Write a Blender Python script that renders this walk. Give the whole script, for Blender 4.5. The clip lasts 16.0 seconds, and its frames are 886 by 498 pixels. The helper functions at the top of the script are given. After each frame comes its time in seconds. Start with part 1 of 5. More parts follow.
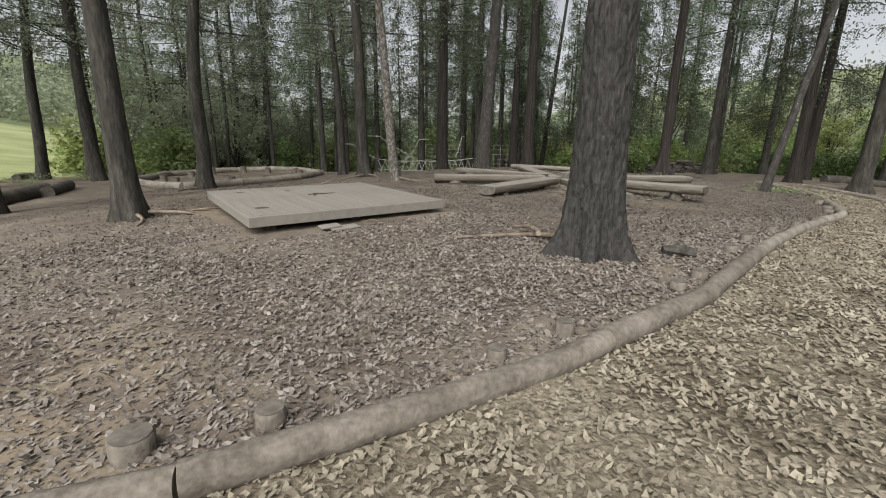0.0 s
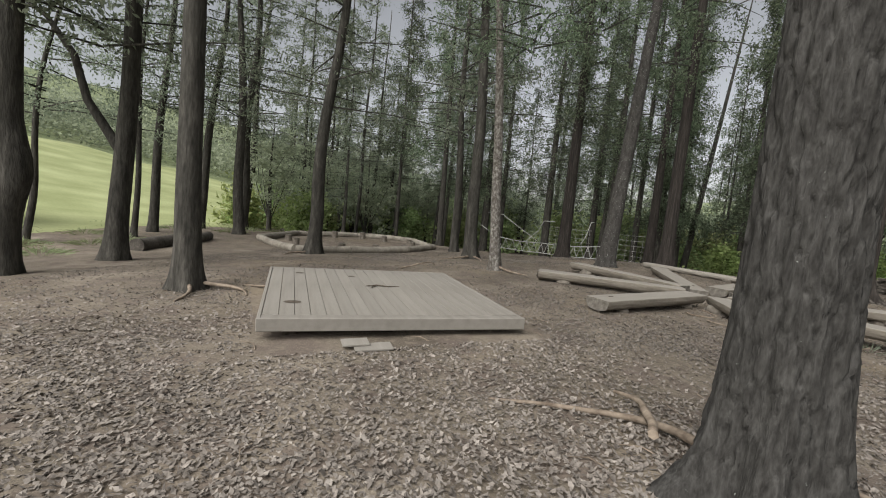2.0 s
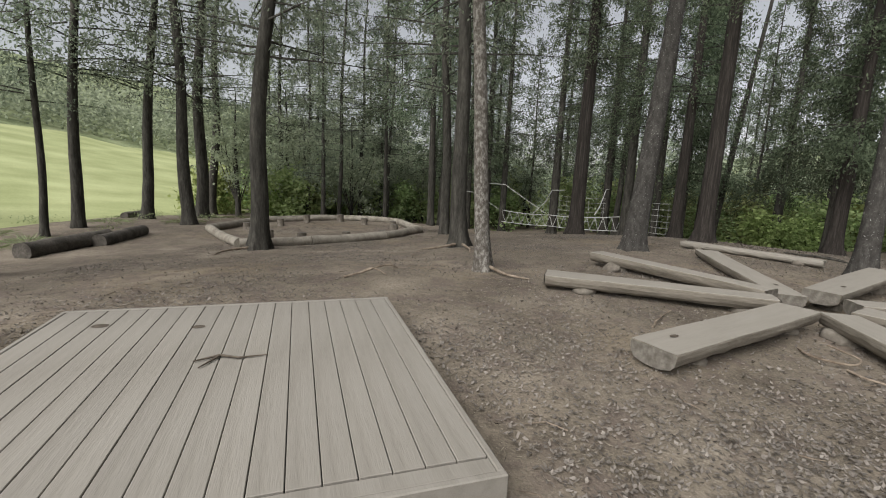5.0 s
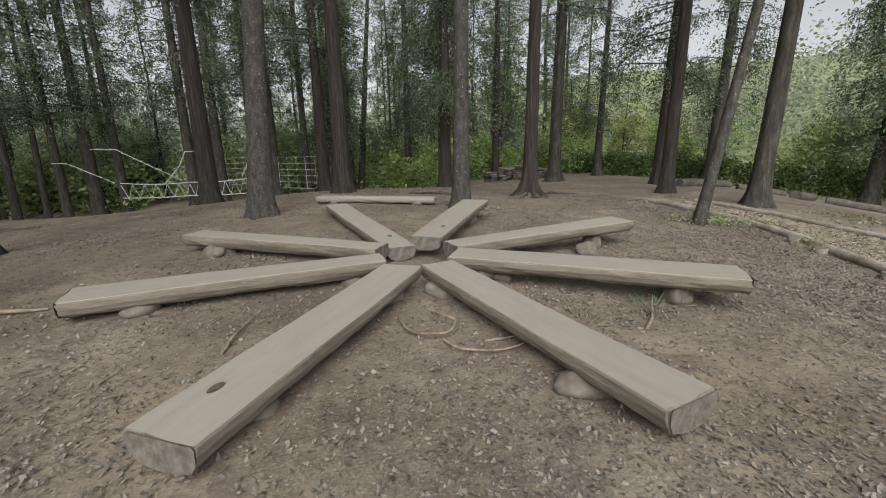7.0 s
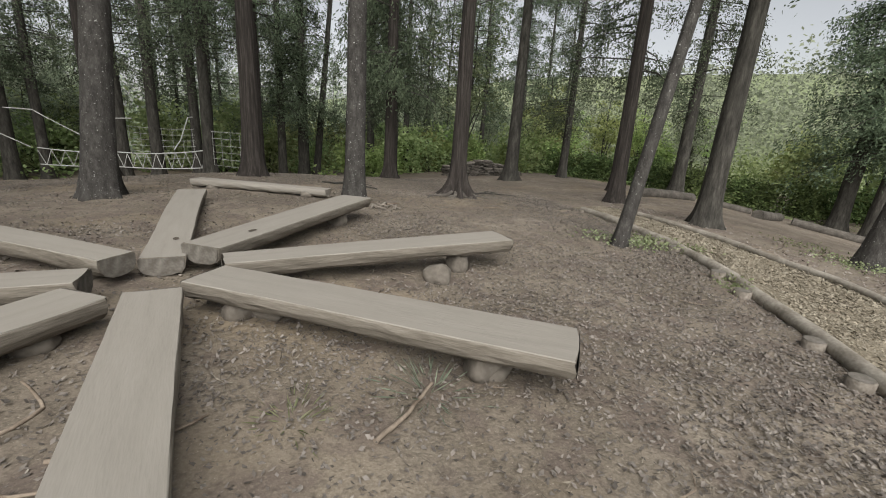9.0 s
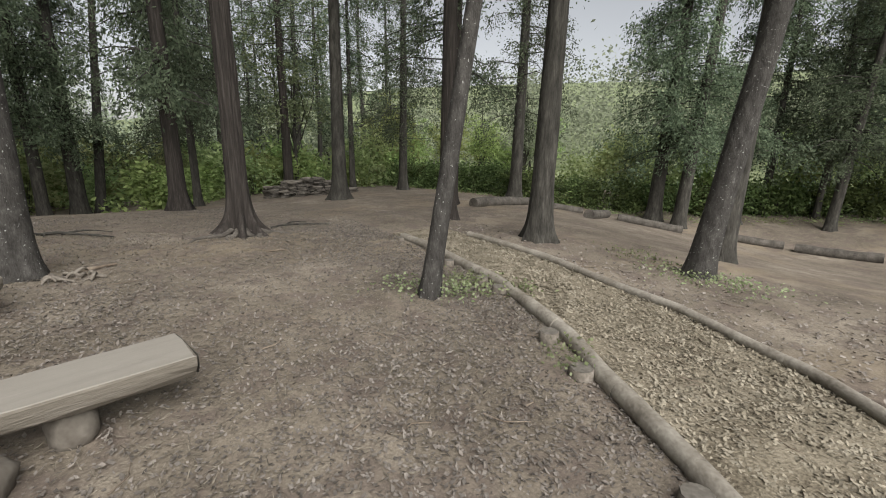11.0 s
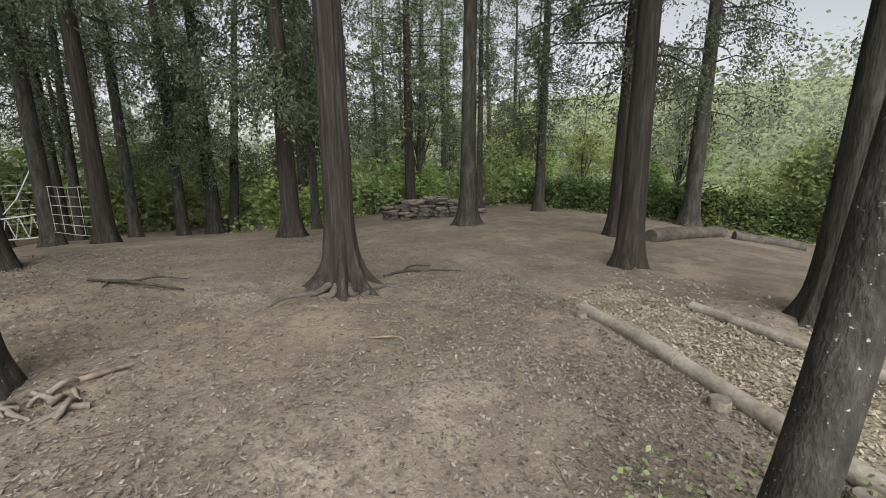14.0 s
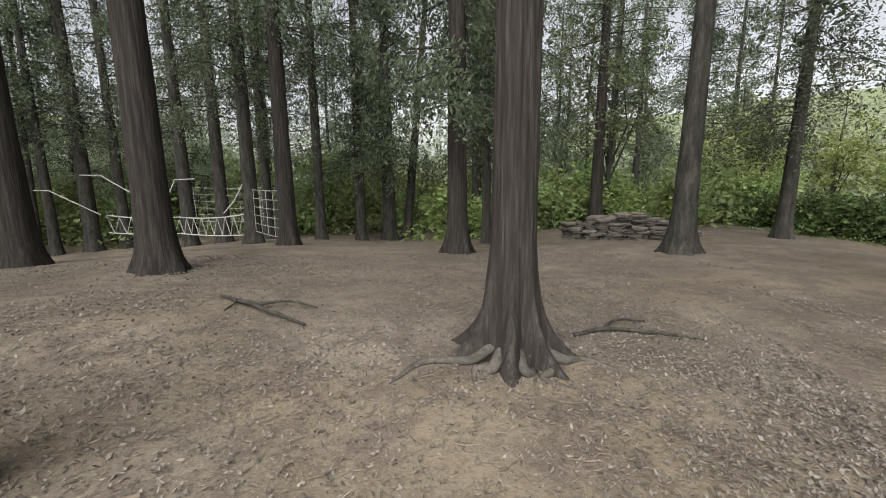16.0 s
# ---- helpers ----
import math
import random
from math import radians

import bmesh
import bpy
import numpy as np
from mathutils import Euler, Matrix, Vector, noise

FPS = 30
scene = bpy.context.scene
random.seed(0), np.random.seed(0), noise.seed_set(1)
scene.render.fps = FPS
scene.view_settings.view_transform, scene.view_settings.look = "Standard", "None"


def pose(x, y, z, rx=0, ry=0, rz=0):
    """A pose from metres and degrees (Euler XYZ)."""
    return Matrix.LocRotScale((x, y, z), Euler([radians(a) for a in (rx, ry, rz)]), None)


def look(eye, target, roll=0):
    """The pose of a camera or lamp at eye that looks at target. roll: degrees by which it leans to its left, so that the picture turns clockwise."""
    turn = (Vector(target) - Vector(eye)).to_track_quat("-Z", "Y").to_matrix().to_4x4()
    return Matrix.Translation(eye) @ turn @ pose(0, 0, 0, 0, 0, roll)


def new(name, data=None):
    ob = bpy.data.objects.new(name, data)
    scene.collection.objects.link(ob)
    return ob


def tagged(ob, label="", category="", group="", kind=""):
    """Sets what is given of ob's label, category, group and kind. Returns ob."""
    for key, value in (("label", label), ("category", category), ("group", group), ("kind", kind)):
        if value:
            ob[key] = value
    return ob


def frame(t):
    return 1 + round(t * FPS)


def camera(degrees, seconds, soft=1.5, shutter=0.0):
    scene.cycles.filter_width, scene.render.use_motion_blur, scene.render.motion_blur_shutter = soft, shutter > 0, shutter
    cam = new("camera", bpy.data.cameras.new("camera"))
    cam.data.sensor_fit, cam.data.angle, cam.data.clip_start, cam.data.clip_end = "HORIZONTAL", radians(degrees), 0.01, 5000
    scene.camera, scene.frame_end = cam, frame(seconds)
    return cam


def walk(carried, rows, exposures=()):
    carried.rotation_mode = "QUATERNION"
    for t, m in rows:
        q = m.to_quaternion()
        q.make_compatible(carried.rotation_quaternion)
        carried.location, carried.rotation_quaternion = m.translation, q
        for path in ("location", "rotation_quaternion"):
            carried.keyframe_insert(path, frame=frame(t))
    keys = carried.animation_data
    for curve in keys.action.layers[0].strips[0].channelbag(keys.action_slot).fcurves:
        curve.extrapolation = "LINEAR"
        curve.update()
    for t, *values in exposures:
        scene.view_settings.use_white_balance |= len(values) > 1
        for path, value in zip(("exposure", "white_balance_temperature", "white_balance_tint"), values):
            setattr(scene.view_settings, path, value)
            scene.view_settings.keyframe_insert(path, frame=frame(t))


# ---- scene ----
cam = camera(90.4, 16.0, soft=1.05)
PATH = [
    (0, (-1.333, -0.097, 1.334), (-1.008, 1.811, 0.828), 0.7),
    (0.5, (-1.192, 0.221, 1.438), (-1.053, 2.173, 1.028), -0.4),
    (1, (-1.002, 0.662, 1.51), (-0.964, 2.636, 1.193), 0.0),
    (1.5, (-0.789, 1.087, 1.553), (-0.907, 3.073, 1.346), 3.3),
    (2, (-0.632, 1.505, 1.57), (-0.876, 3.479, 1.359), 5.3),
    (2.5, (-0.605, 1.952, 1.62), (-1.022, 3.892, 1.371), 5.0),
    (3, (-0.631, 2.417, 1.694), (-1.188, 4.321, 1.441), 4.4),
    (5.5, (-0.095, 5.035, 1.66), (-0.1, 7.004, 1.312), 1.3),
    (6, (0.244, 5.458, 1.647), (0.781, 7.359, 1.333), 1.6),
    (6.5, (0.631, 5.831, 1.615), (1.37, 7.637, 1.173), -0.6),
    (7, (1.071, 6.072, 1.618), (2.103, 7.708, 1.11), -0.9),
    (7.5, (1.578, 6.213, 1.618), (2.617, 7.828, 1.059), -0.5),
    (8, (2.139, 6.287, 1.555), (3.128, 7.924, 0.969), -1.3),
    (8.5, (2.781, 6.25, 1.578), (3.783, 7.873, 0.977), 0.7),
    (9, (3.388, 6.323, 1.561), (4.462, 7.92, 1.014), 3.5),
    (9.5, (4.041, 6.482, 1.602), (5.228, 7.996, 1.058), 4.6),
    (10, (4.629, 6.678, 1.65), (6.061, 7.995, 1.188), 3.6),
    (12.5, (6.959, 8.473, 1.574), (8.489, 9.657, 1.067), 0.4),
    (13, (7.117, 8.975, 1.602), (8.431, 10.407, 1.128), 1.7),
    (13.5, (7.243, 9.425, 1.635), (8.436, 10.97, 1.198), 0.0),
    (14, (7.406, 9.865, 1.604), (8.55, 11.448, 1.174), -0.4),
    (14.5, (7.601, 10.35, 1.586), (8.654, 11.995, 1.158), -1.1),
    (15, (7.826, 10.816, 1.522), (8.691, 12.578, 1.136), -1.0),
    (15.5, (8.004, 11.271, 1.455), (8.646, 13.121, 1.052), -0.9),
    (16, (8.186, 11.824, 1.439), (8.651, 13.733, 1.064), -0.4),
]
walk(cam, [(t, look(eye, target, roll)) for t, eye, target, roll in PATH], [(0, 0.85), (3.0, 0.87), (6.0, 0.97), (10.0, 0.98), (12.5, 1.02), (14.0, 1.16), (15.5, 1.28), (16.0, 1.33)])

# ---------------------------------------------------------------- light
world = bpy.data.worlds.new("overcast_sky")
scene.world = world
world.use_nodes = True
wn = world.node_tree
wn.nodes.clear()
w_sky = wn.nodes.new("ShaderNodeTexSky")
w_sky.sky_type = "NISHITA"
w_sky.sun_disc = False
w_sky.sun_elevation = radians(44)
w_sky.sun_rotation = radians(210)
w_sky.air_density = 1.0
w_sky.dust_density = 1.2
w_hsv = wn.nodes.new("ShaderNodeHueSaturation")
w_hsv.inputs["Saturation"].default_value = 0.2
w_bg = wn.nodes.new("ShaderNodeBackground")
w_bg.inputs["Strength"].default_value = 0.06
w_out = wn.nodes.new("ShaderNodeOutputWorld")
wn.links.new(w_sky.outputs[0], w_hsv.inputs["Color"])
wn.links.new(w_hsv.outputs[0], w_bg.inputs["Color"])
wn.links.new(w_bg.outputs[0], w_out.inputs["Surface"])
sun_data = bpy.data.lights.new("sun", "SUN")
sun_data.energy = 3.2
sun_data.angle = radians(60)
sun_data.color = (1.0, 0.985, 0.96)
sun = new("sun", sun_data)
sun.matrix_world = look((-15, -26, 29), (0, 0, 0))


# ---------------------------------------------------------------- materials
def material(name, ramp, scale=6.0, stretch=(1, 1, 1), rough=0.9, bump=0.3, bump_scale=40.0, per_piece=0.0, fine=0.35, speck=None):
    """Base colour from two noises through a ramp; bump from a finer one; per_piece varies the value from piece to piece."""
    m = bpy.data.materials.new(name)
    m.use_nodes = True
    t = m.node_tree
    N, L = t.nodes, t.links
    bsdf = N["Principled BSDF"]
    bsdf.inputs["Roughness"].default_value = rough
    bsdf.inputs["Specular IOR Level"].default_value = 0.25
    co = N.new("ShaderNodeTexCoord")
    mp = N.new("ShaderNodeMapping")
    mp.inputs["Scale"].default_value = stretch
    L.new(co.outputs["Object"], mp.inputs["Vector"])
    n1 = N.new("ShaderNodeTexNoise")
    n1.inputs["Scale"].default_value = scale
    n1.inputs["Detail"].default_value = 5
    n2 = N.new("ShaderNodeTexNoise")
    n2.inputs["Scale"].default_value = bump_scale
    n2.inputs["Detail"].default_value = 4
    for n in (n1, n2):
        L.new(mp.outputs[0], n.inputs["Vector"])
    mix = N.new("ShaderNodeMath")
    mix.operation = "MULTIPLY_ADD"
    mix.inputs[1].default_value = fine
    L.new(n2.outputs["Fac"], mix.inputs[0])
    sc = N.new("ShaderNodeMath")
    sc.operation = "MULTIPLY_ADD"
    sc.inputs[1].default_value = 1.0
    sc.inputs[2].default_value = -fine / 2
    L.new(n1.outputs["Fac"], sc.inputs[0])
    L.new(sc.outputs[0], mix.inputs[2])
    cr = N.new("ShaderNodeValToRGB")
    els = cr.color_ramp.elements
    for i, (at, c) in enumerate(ramp):
        e = els[i] if i < 2 else els.new(at)
        e.position, e.color = at, (*c, 1)
    L.new(mix.outputs[0], cr.inputs["Fac"])
    col = cr.outputs["Color"]
    if speck:
        vo = N.new("ShaderNodeTexNoise")
        vo.inputs["Scale"].default_value = speck[0]
        vo.inputs["Detail"].default_value = 3
        L.new(co.outputs["Object"], vo.inputs["Vector"])
        mr = N.new("ShaderNodeMapRange")
        mr.inputs["From Min"].default_value, mr.inputs["From Max"].default_value = speck[1], speck[1] + 0.05
        L.new(vo.outputs["Fac"], mr.inputs["Value"])
        mc = N.new("ShaderNodeMixRGB")
        mc.inputs["Color2"].default_value = (*speck[2], 1)
        L.new(mr.outputs[0], mc.inputs["Fac"])
        L.new(col, mc.inputs["Color1"])
        col = mc.outputs[0]
    if per_piece:
        geo = N.new("ShaderNodeNewGeometry")
        oi = N.new("ShaderNodeObjectInfo")
        ad = N.new("ShaderNodeMath")
        ad.operation = "ADD"
        L.new(geo.outputs["Random Per Island"], ad.inputs[0])
        L.new(oi.outputs["Random"], ad.inputs[1])
        mr = N.new("ShaderNodeMapRange")
        mr.inputs["From Max"].default_value = 2.0
        mr.inputs["To Min"].default_value, mr.inputs["To Max"].default_value = 1 - per_piece, 1 + per_piece
        L.new(ad.outputs[0], mr.inputs["Value"])
        hs = N.new("ShaderNodeHueSaturation")
        L.new(mr.outputs[0], hs.inputs["Value"])
        L.new(col, hs.inputs["Color"])
        col = hs.outputs[0]
    L.new(col, bsdf.inputs["Base Color"])
    if bump:
        bp = N.new("ShaderNodeBump")
        bp.inputs["Strength"].default_value = bump
        bp.inputs["Distance"].default_value = 0.02
        L.new(mix.outputs[0], bp.inputs["Height"])
        L.new(bp.outputs[0], bsdf.inputs["Normal"])
    return m


def leaf_material(name, dark, light, through_=0.35, hue=0.03):
    """Leaves: colour varies leaf by leaf, with some light passing through."""
    m = bpy.data.materials.new(name)
    m.use_nodes = True
    t = m.node_tree
    N, L = t.nodes, t.links
    N.remove(N["Principled BSDF"])
    geo = N.new("ShaderNodeNewGeometry")
    oi = N.new("ShaderNodeObjectInfo")
    cr = N.new("ShaderNodeValToRGB")
    cr.color_ramp.elements[0].color = (*dark, 1)
    cr.color_ramp.elements[1].color = (*light, 1)
    L.new(geo.outputs["Random Per Island"], cr.inputs["Fac"])
    mr = N.new("ShaderNodeMapRange")
    mr.inputs["To Min"].default_value, mr.inputs["To Max"].default_value = 0.7, 1.25
    L.new(oi.outputs["Random"], mr.inputs["Value"])
    mh = N.new("ShaderNodeMapRange")
    mh.inputs["To Min"].default_value, mh.inputs["To Max"].default_value = 0.5 - hue, 0.5 + hue
    L.new(oi.outputs["Random"], mh.inputs["Value"])
    hs = N.new("ShaderNodeHueSaturation")
    L.new(mr.outputs[0], hs.inputs["Value"])
    L.new(mh.outputs[0], hs.inputs["Hue"])
    L.new(cr.outputs[0], hs.inputs["Color"])
    df = N.new("ShaderNodeBsdfDiffuse")
    tr = N.new("ShaderNodeBsdfTranslucent")
    L.new(hs.outputs[0], df.inputs["Color"])
    L.new(hs.outputs[0], tr.inputs["Color"])
    mx = N.new("ShaderNodeMixShader")
    mx.inputs[0].default_value = through_
    L.new(df.outputs[0], mx.inputs[1])
    L.new(tr.outputs[0], mx.inputs[2])
    L.new(mx.outputs[0], N["Material Output"].inputs["Surface"])
    return m


M_BARK = material("dark_bark", [(0.3, (0.0241, 0.0223, 0.0187)), (0.55, (0.0508, 0.0473, 0.0401)), (0.75, (0.0838, 0.0766, 0.0669))], 12, (1, 1, 0.2), 0.95, 0.9, 40, fine=0.6)
M_BARK_PINE = material("plated_bark", [(0.25, (0.0191, 0.0175, 0.0159)), (0.5, (0.0382, 0.0361, 0.0329)), (0.75, (0.0638, 0.0606, 0.0564))], 30, (1, 1, 0.3), 0.95, 0.6, 90, fine=0.6, speck=(34, 0.74, (0.26, 0.27, 0.25)))
M_BARK_RED = material("red_brown_bark", [(0.3, (0.0202, 0.017, 0.0148)), (0.52, (0.0322, 0.0269, 0.0232)), (0.75, (0.0621, 0.0537, 0.0474))], 22, (1, 1, 0.06), 0.95, 0.9, 60, fine=0.6)
M_BARK_GREY = material("grey_bark", [(0.3, (0.0281, 0.0253, 0.0225)), (0.55, (0.0505, 0.0468, 0.0421)), (0.75, (0.0796, 0.0739, 0.0674))], 14, (1, 1, 0.4), 0.95, 0.8, 70, fine=0.6, speck=(40, 0.67, (0.36, 0.36, 0.34)))
M_BARK_BIRCH = material("patchy_bark", [(0.35, (0.07, 0.06, 0.05)), (0.5, (0.12, 0.108, 0.095)), (0.64, (0.23, 0.217, 0.195))], 22, (1, 1, 0.6), 0.95, 0.8, 60, fine=0.4)
def add_patches(m, scale, lo, hi, colour, most=0.75):
    """Broad patches of a second soil colour."""
    N, L = m.node_tree.nodes, m.node_tree.links
    bsdf = N["Principled BSDF"]
    src = bsdf.inputs["Base Color"].links[0].from_socket
    no = N.new("ShaderNodeTexNoise")
    no.inputs["Scale"].default_value = scale
    no.inputs["Detail"].default_value = 4
    co = N.new("ShaderNodeTexCoord")
    L.new(co.outputs["Object"], no.inputs["Vector"])
    mr = N.new("ShaderNodeMapRange")
    mr.inputs["From Min"].default_value, mr.inputs["From Max"].default_value = lo, hi
    mr.inputs["To Max"].default_value = most
    L.new(no.outputs["Fac"], mr.inputs["Value"])
    mx = N.new("ShaderNodeMixRGB")
    mx.inputs["Color2"].default_value = (*colour, 1)
    L.new(mr.outputs[0], mx.inputs["Fac"])
    L.new(src, mx.inputs["Color1"])
    L.new(mx.outputs[0], bsdf.inputs["Base Color"])


M_SOIL = material("forest_soil", [(0.2, (0.054, 0.043, 0.032)), (0.42, (0.131, 0.109, 0.083)), (0.6, (0.189, 0.159, 0.124)), (0.82, (0.324, 0.281, 0.221))], 0.8, (1, 1, 1), 0.97, 0.5, 55, fine=0.55, speck=(75, 0.66, (0.3, 0.26, 0.21)))
add_patches(M_SOIL, 0.33, 0.52, 0.66, (0.215, 0.17, 0.115))
add_patches(M_SOIL, 0.7, 0.58, 0.95, (0.12, 0.097, 0.08))
add_patches(M_SOIL, 2.6, 0.48, 0.6, (0.118, 0.092, 0.077))
add_patches(M_SOIL, 9, 0.54, 0.63, (0.21, 0.175, 0.135), 0.45)
add_patches(M_SOIL, 24, 0.54, 0.62, (0.09, 0.073, 0.058), 0.4)
add_patches(M_SOIL, 60, 0.57, 0.65, (0.27, 0.232, 0.18), 0.3)
M_PATH = material("chip_bed", [(0.22, (0.0675, 0.054, 0.0375)), (0.45, (0.15, 0.126, 0.09)), (0.75, (0.27, 0.2325, 0.1725))], 2.0, (1, 1, 1), 0.97, 0.8, 45, fine=0.9)
M_UNDER = material("wooded_slope_floor", [(0.3, (0.09, 0.1125, 0.0525)), (0.5, (0.165, 0.195, 0.0975)), (0.7, (0.24, 0.2625, 0.15))], 0.3, (1, 1, 1), 0.97, 0.5, 3, fine=0.6)
M_CHIP = material("pale_wood_chip", [(0.3, (0.153, 0.1314, 0.0954)), (0.5, (0.2385, 0.2079, 0.1566)), (0.75, (0.324, 0.2898, 0.225))], 5, (1, 1, 1), 0.9, 0.0, 60, per_piece=0.5)
M_LITTER = material("dry_leaf_litter", [(0.3, (0.1, 0.086, 0.073)), (0.5, (0.2, 0.174, 0.15)), (0.75, (0.29, 0.26, 0.228))], 14, (1, 1, 1), 0.9, 0.0, 60, per_piece=0.6)
M_WOOD = material("weathered_plank", [(0.2, (0.173, 0.1576, 0.1357)), (0.5, (0.21, 0.1932, 0.168)), (0.8, (0.2331, 0.2163, 0.1911))], 2.0, (7, 0.5, 7), 0.8, 0.2, 20, per_piece=0.1, fine=0.5)
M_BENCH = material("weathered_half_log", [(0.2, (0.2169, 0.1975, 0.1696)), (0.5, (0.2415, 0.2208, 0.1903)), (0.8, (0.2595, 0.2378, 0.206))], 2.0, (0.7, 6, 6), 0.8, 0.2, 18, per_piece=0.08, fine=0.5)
# bench wood again, darkened: the shade on the log's sides as colour
M_BENCH_SIDE = material("shaded_log_side", [(0.25, (0.1, 0.086, 0.068)), (0.5, (0.155, 0.136, 0.11)), (0.75, (0.21, 0.187, 0.155))], 2.0, (0.7, 6, 6), 0.85, 0.4, 18, per_piece=0.08, fine=0.6)
M_LOG = material("weathered_log", [(0.25, (0.0952, 0.0806, 0.065)), (0.5, (0.1624, 0.1411, 0.1165)), (0.75, (0.2352, 0.2094, 0.1758))], 5.0, (1, 1, 1), 0.85, 0.5, 34, per_piece=0.15, fine=0.7)
M_LOG_DARK = material("dark_weathered_log", [(0.25, (0.045, 0.039, 0.033)), (0.5, (0.08, 0.071, 0.06)), (0.75, (0.13, 0.116, 0.1))], 5.0, (1, 1, 1), 0.9, 0.5, 34, per_piece=0.2, fine=0.7)
M_LOG_PALE = material("pale_weathered_log", [(0.25, (0.141, 0.123, 0.099)), (0.5, (0.220, 0.197, 0.163)), (0.75, (0.299, 0.275, 0.233))], 4.0, (1, 1, 1), 0.85, 0.4, 30, per_piece=0.12, fine=0.6)
M_CUT = material("cut_wood_end", [(0.25, (0.08, 0.071, 0.058)), (0.5, (0.125, 0.112, 0.095)), (0.75, (0.18, 0.164, 0.142))], 18, (1, 1, 1), 0.9, 0.2, 50, fine=0.4)
M_KNOT = material("dark_knot", [(0.3, (0.05, 0.04, 0.03)), (0.7, (0.11, 0.09, 0.07))], 20, bump=0.2)
M_STONE = material("grey_stone", [(0.3, (0.1, 0.086, 0.07)), (0.6, (0.15, 0.132, 0.11)), (0.8, (0.21, 0.19, 0.16))], 7, bump=0.4, bump_scale=30)
M_TWIG = material("dry_twig", [(0.3, (0.1, 0.075, 0.055)), (0.7, (0.27, 0.22, 0.17))], 8, bump=0.2, per_piece=0.3)
M_ROPE = material("pale_rope", [(0.3, (0.36, 0.36, 0.34)), (0.7, (0.52, 0.52, 0.5))], 30, bump=0.2)
M_HUT = material("dark_timber_wall", [(0.3, (0.05, 0.045, 0.045)), (0.7, (0.1, 0.09, 0.085))], 3, (1, 1, 6), bump=0.2)
M_ROOF = material("grey_sheet_roof", [(0.3, (0.12, 0.12, 0.13)), (0.7, (0.2, 0.2, 0.21))], 3, rough=0.6, bump=0.1)
M_MEADOW = material("meadow_turf", [(0.3, (0.22, 0.245, 0.105)), (0.5, (0.285, 0.31, 0.145)), (0.7, (0.36, 0.38, 0.195))], 0.25, rough=0.95, bump=0.5, bump_scale=9)
M_NEEDLE = leaf_material("cypress_spray", (0.06, 0.079, 0.052), (0.2, 0.242, 0.156), 0.5, 0.02)
M_PINE = leaf_material("pine_needles", (0.12, 0.146, 0.106), (0.295, 0.332, 0.243), 0.5, 0.02)
M_LEAF = leaf_material("broad_leaf", (0.108, 0.144, 0.074), (0.300, 0.360, 0.204), 0.5, 0.03)
M_LEAF_BRIGHT = leaf_material("bright_leaf", (0.16, 0.21, 0.075), (0.41, 0.48, 0.2), 0.5, 0.03)
# far leaf green, paled and greyed: distance haze painted into the colour
M_LEAF_FAR = leaf_material("far_hazed_leaf", (0.23, 0.262, 0.185), (0.44, 0.485, 0.35), 0.5, 0.02)
M_HEDGE = leaf_material("hedge_leaf", (0.054, 0.074, 0.036), (0.204, 0.264, 0.102), 0.45, 0.02)
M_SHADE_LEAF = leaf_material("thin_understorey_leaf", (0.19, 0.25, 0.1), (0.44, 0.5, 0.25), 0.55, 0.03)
M_STRAW = material("dry_straw", [(0.3, (0.1, 0.083, 0.063)), (0.6, (0.22, 0.192, 0.15)), (0.8, (0.33, 0.297, 0.245))], 30, bump=0.0, per_piece=0.6)
M_GRASS = leaf_material("grass_blade", (0.15, 0.175, 0.085), (0.31, 0.34, 0.2), 0.4, 0.02)


# ---------------------------------------------------------------- mesh helpers
rng = np.random.default_rng(7)


def mesh_of(name, verts, faces, mat, smooth=False):
    me = bpy.data.meshes.new(name)
    me.from_pydata([tuple(v) for v in verts] if not isinstance(verts, np.ndarray) else verts.tolist(), [], faces if isinstance(faces, list) else faces.tolist())
    for mm in (mat if isinstance(mat, (list, tuple)) else [mat]):
        me.materials.append(mm)
    if smooth:
        me.polygons.foreach_set("use_smooth", [True] * len(me.polygons))
    me.update()
    return me


def part(name, me, parent=None, label="", at=None):
    """Links a mesh as one object under a thing or a part."""
    ob = new(name, me)
    if at is not None:
        ob.matrix_basis = at
    if parent is not None:
        ob.parent = parent
    if label:
        ob["label"] = label
    return ob


def thing(name, m, label, category, group="", kind=""):
    ob = new(name)
    ob.empty_display_size = 0.2
    ob.matrix_basis = m
    return tagged(ob, label, category, group, kind)


def merged(pieces):
    """Joins (verts, faces) pairs."""
    vs, fs, n = [], [], 0
    for v, f in pieces:
        vs.extend(map(tuple, v))
        fs.extend([tuple(i + n for i in q) for q in f])
        n += len(v)
    return vs, fs


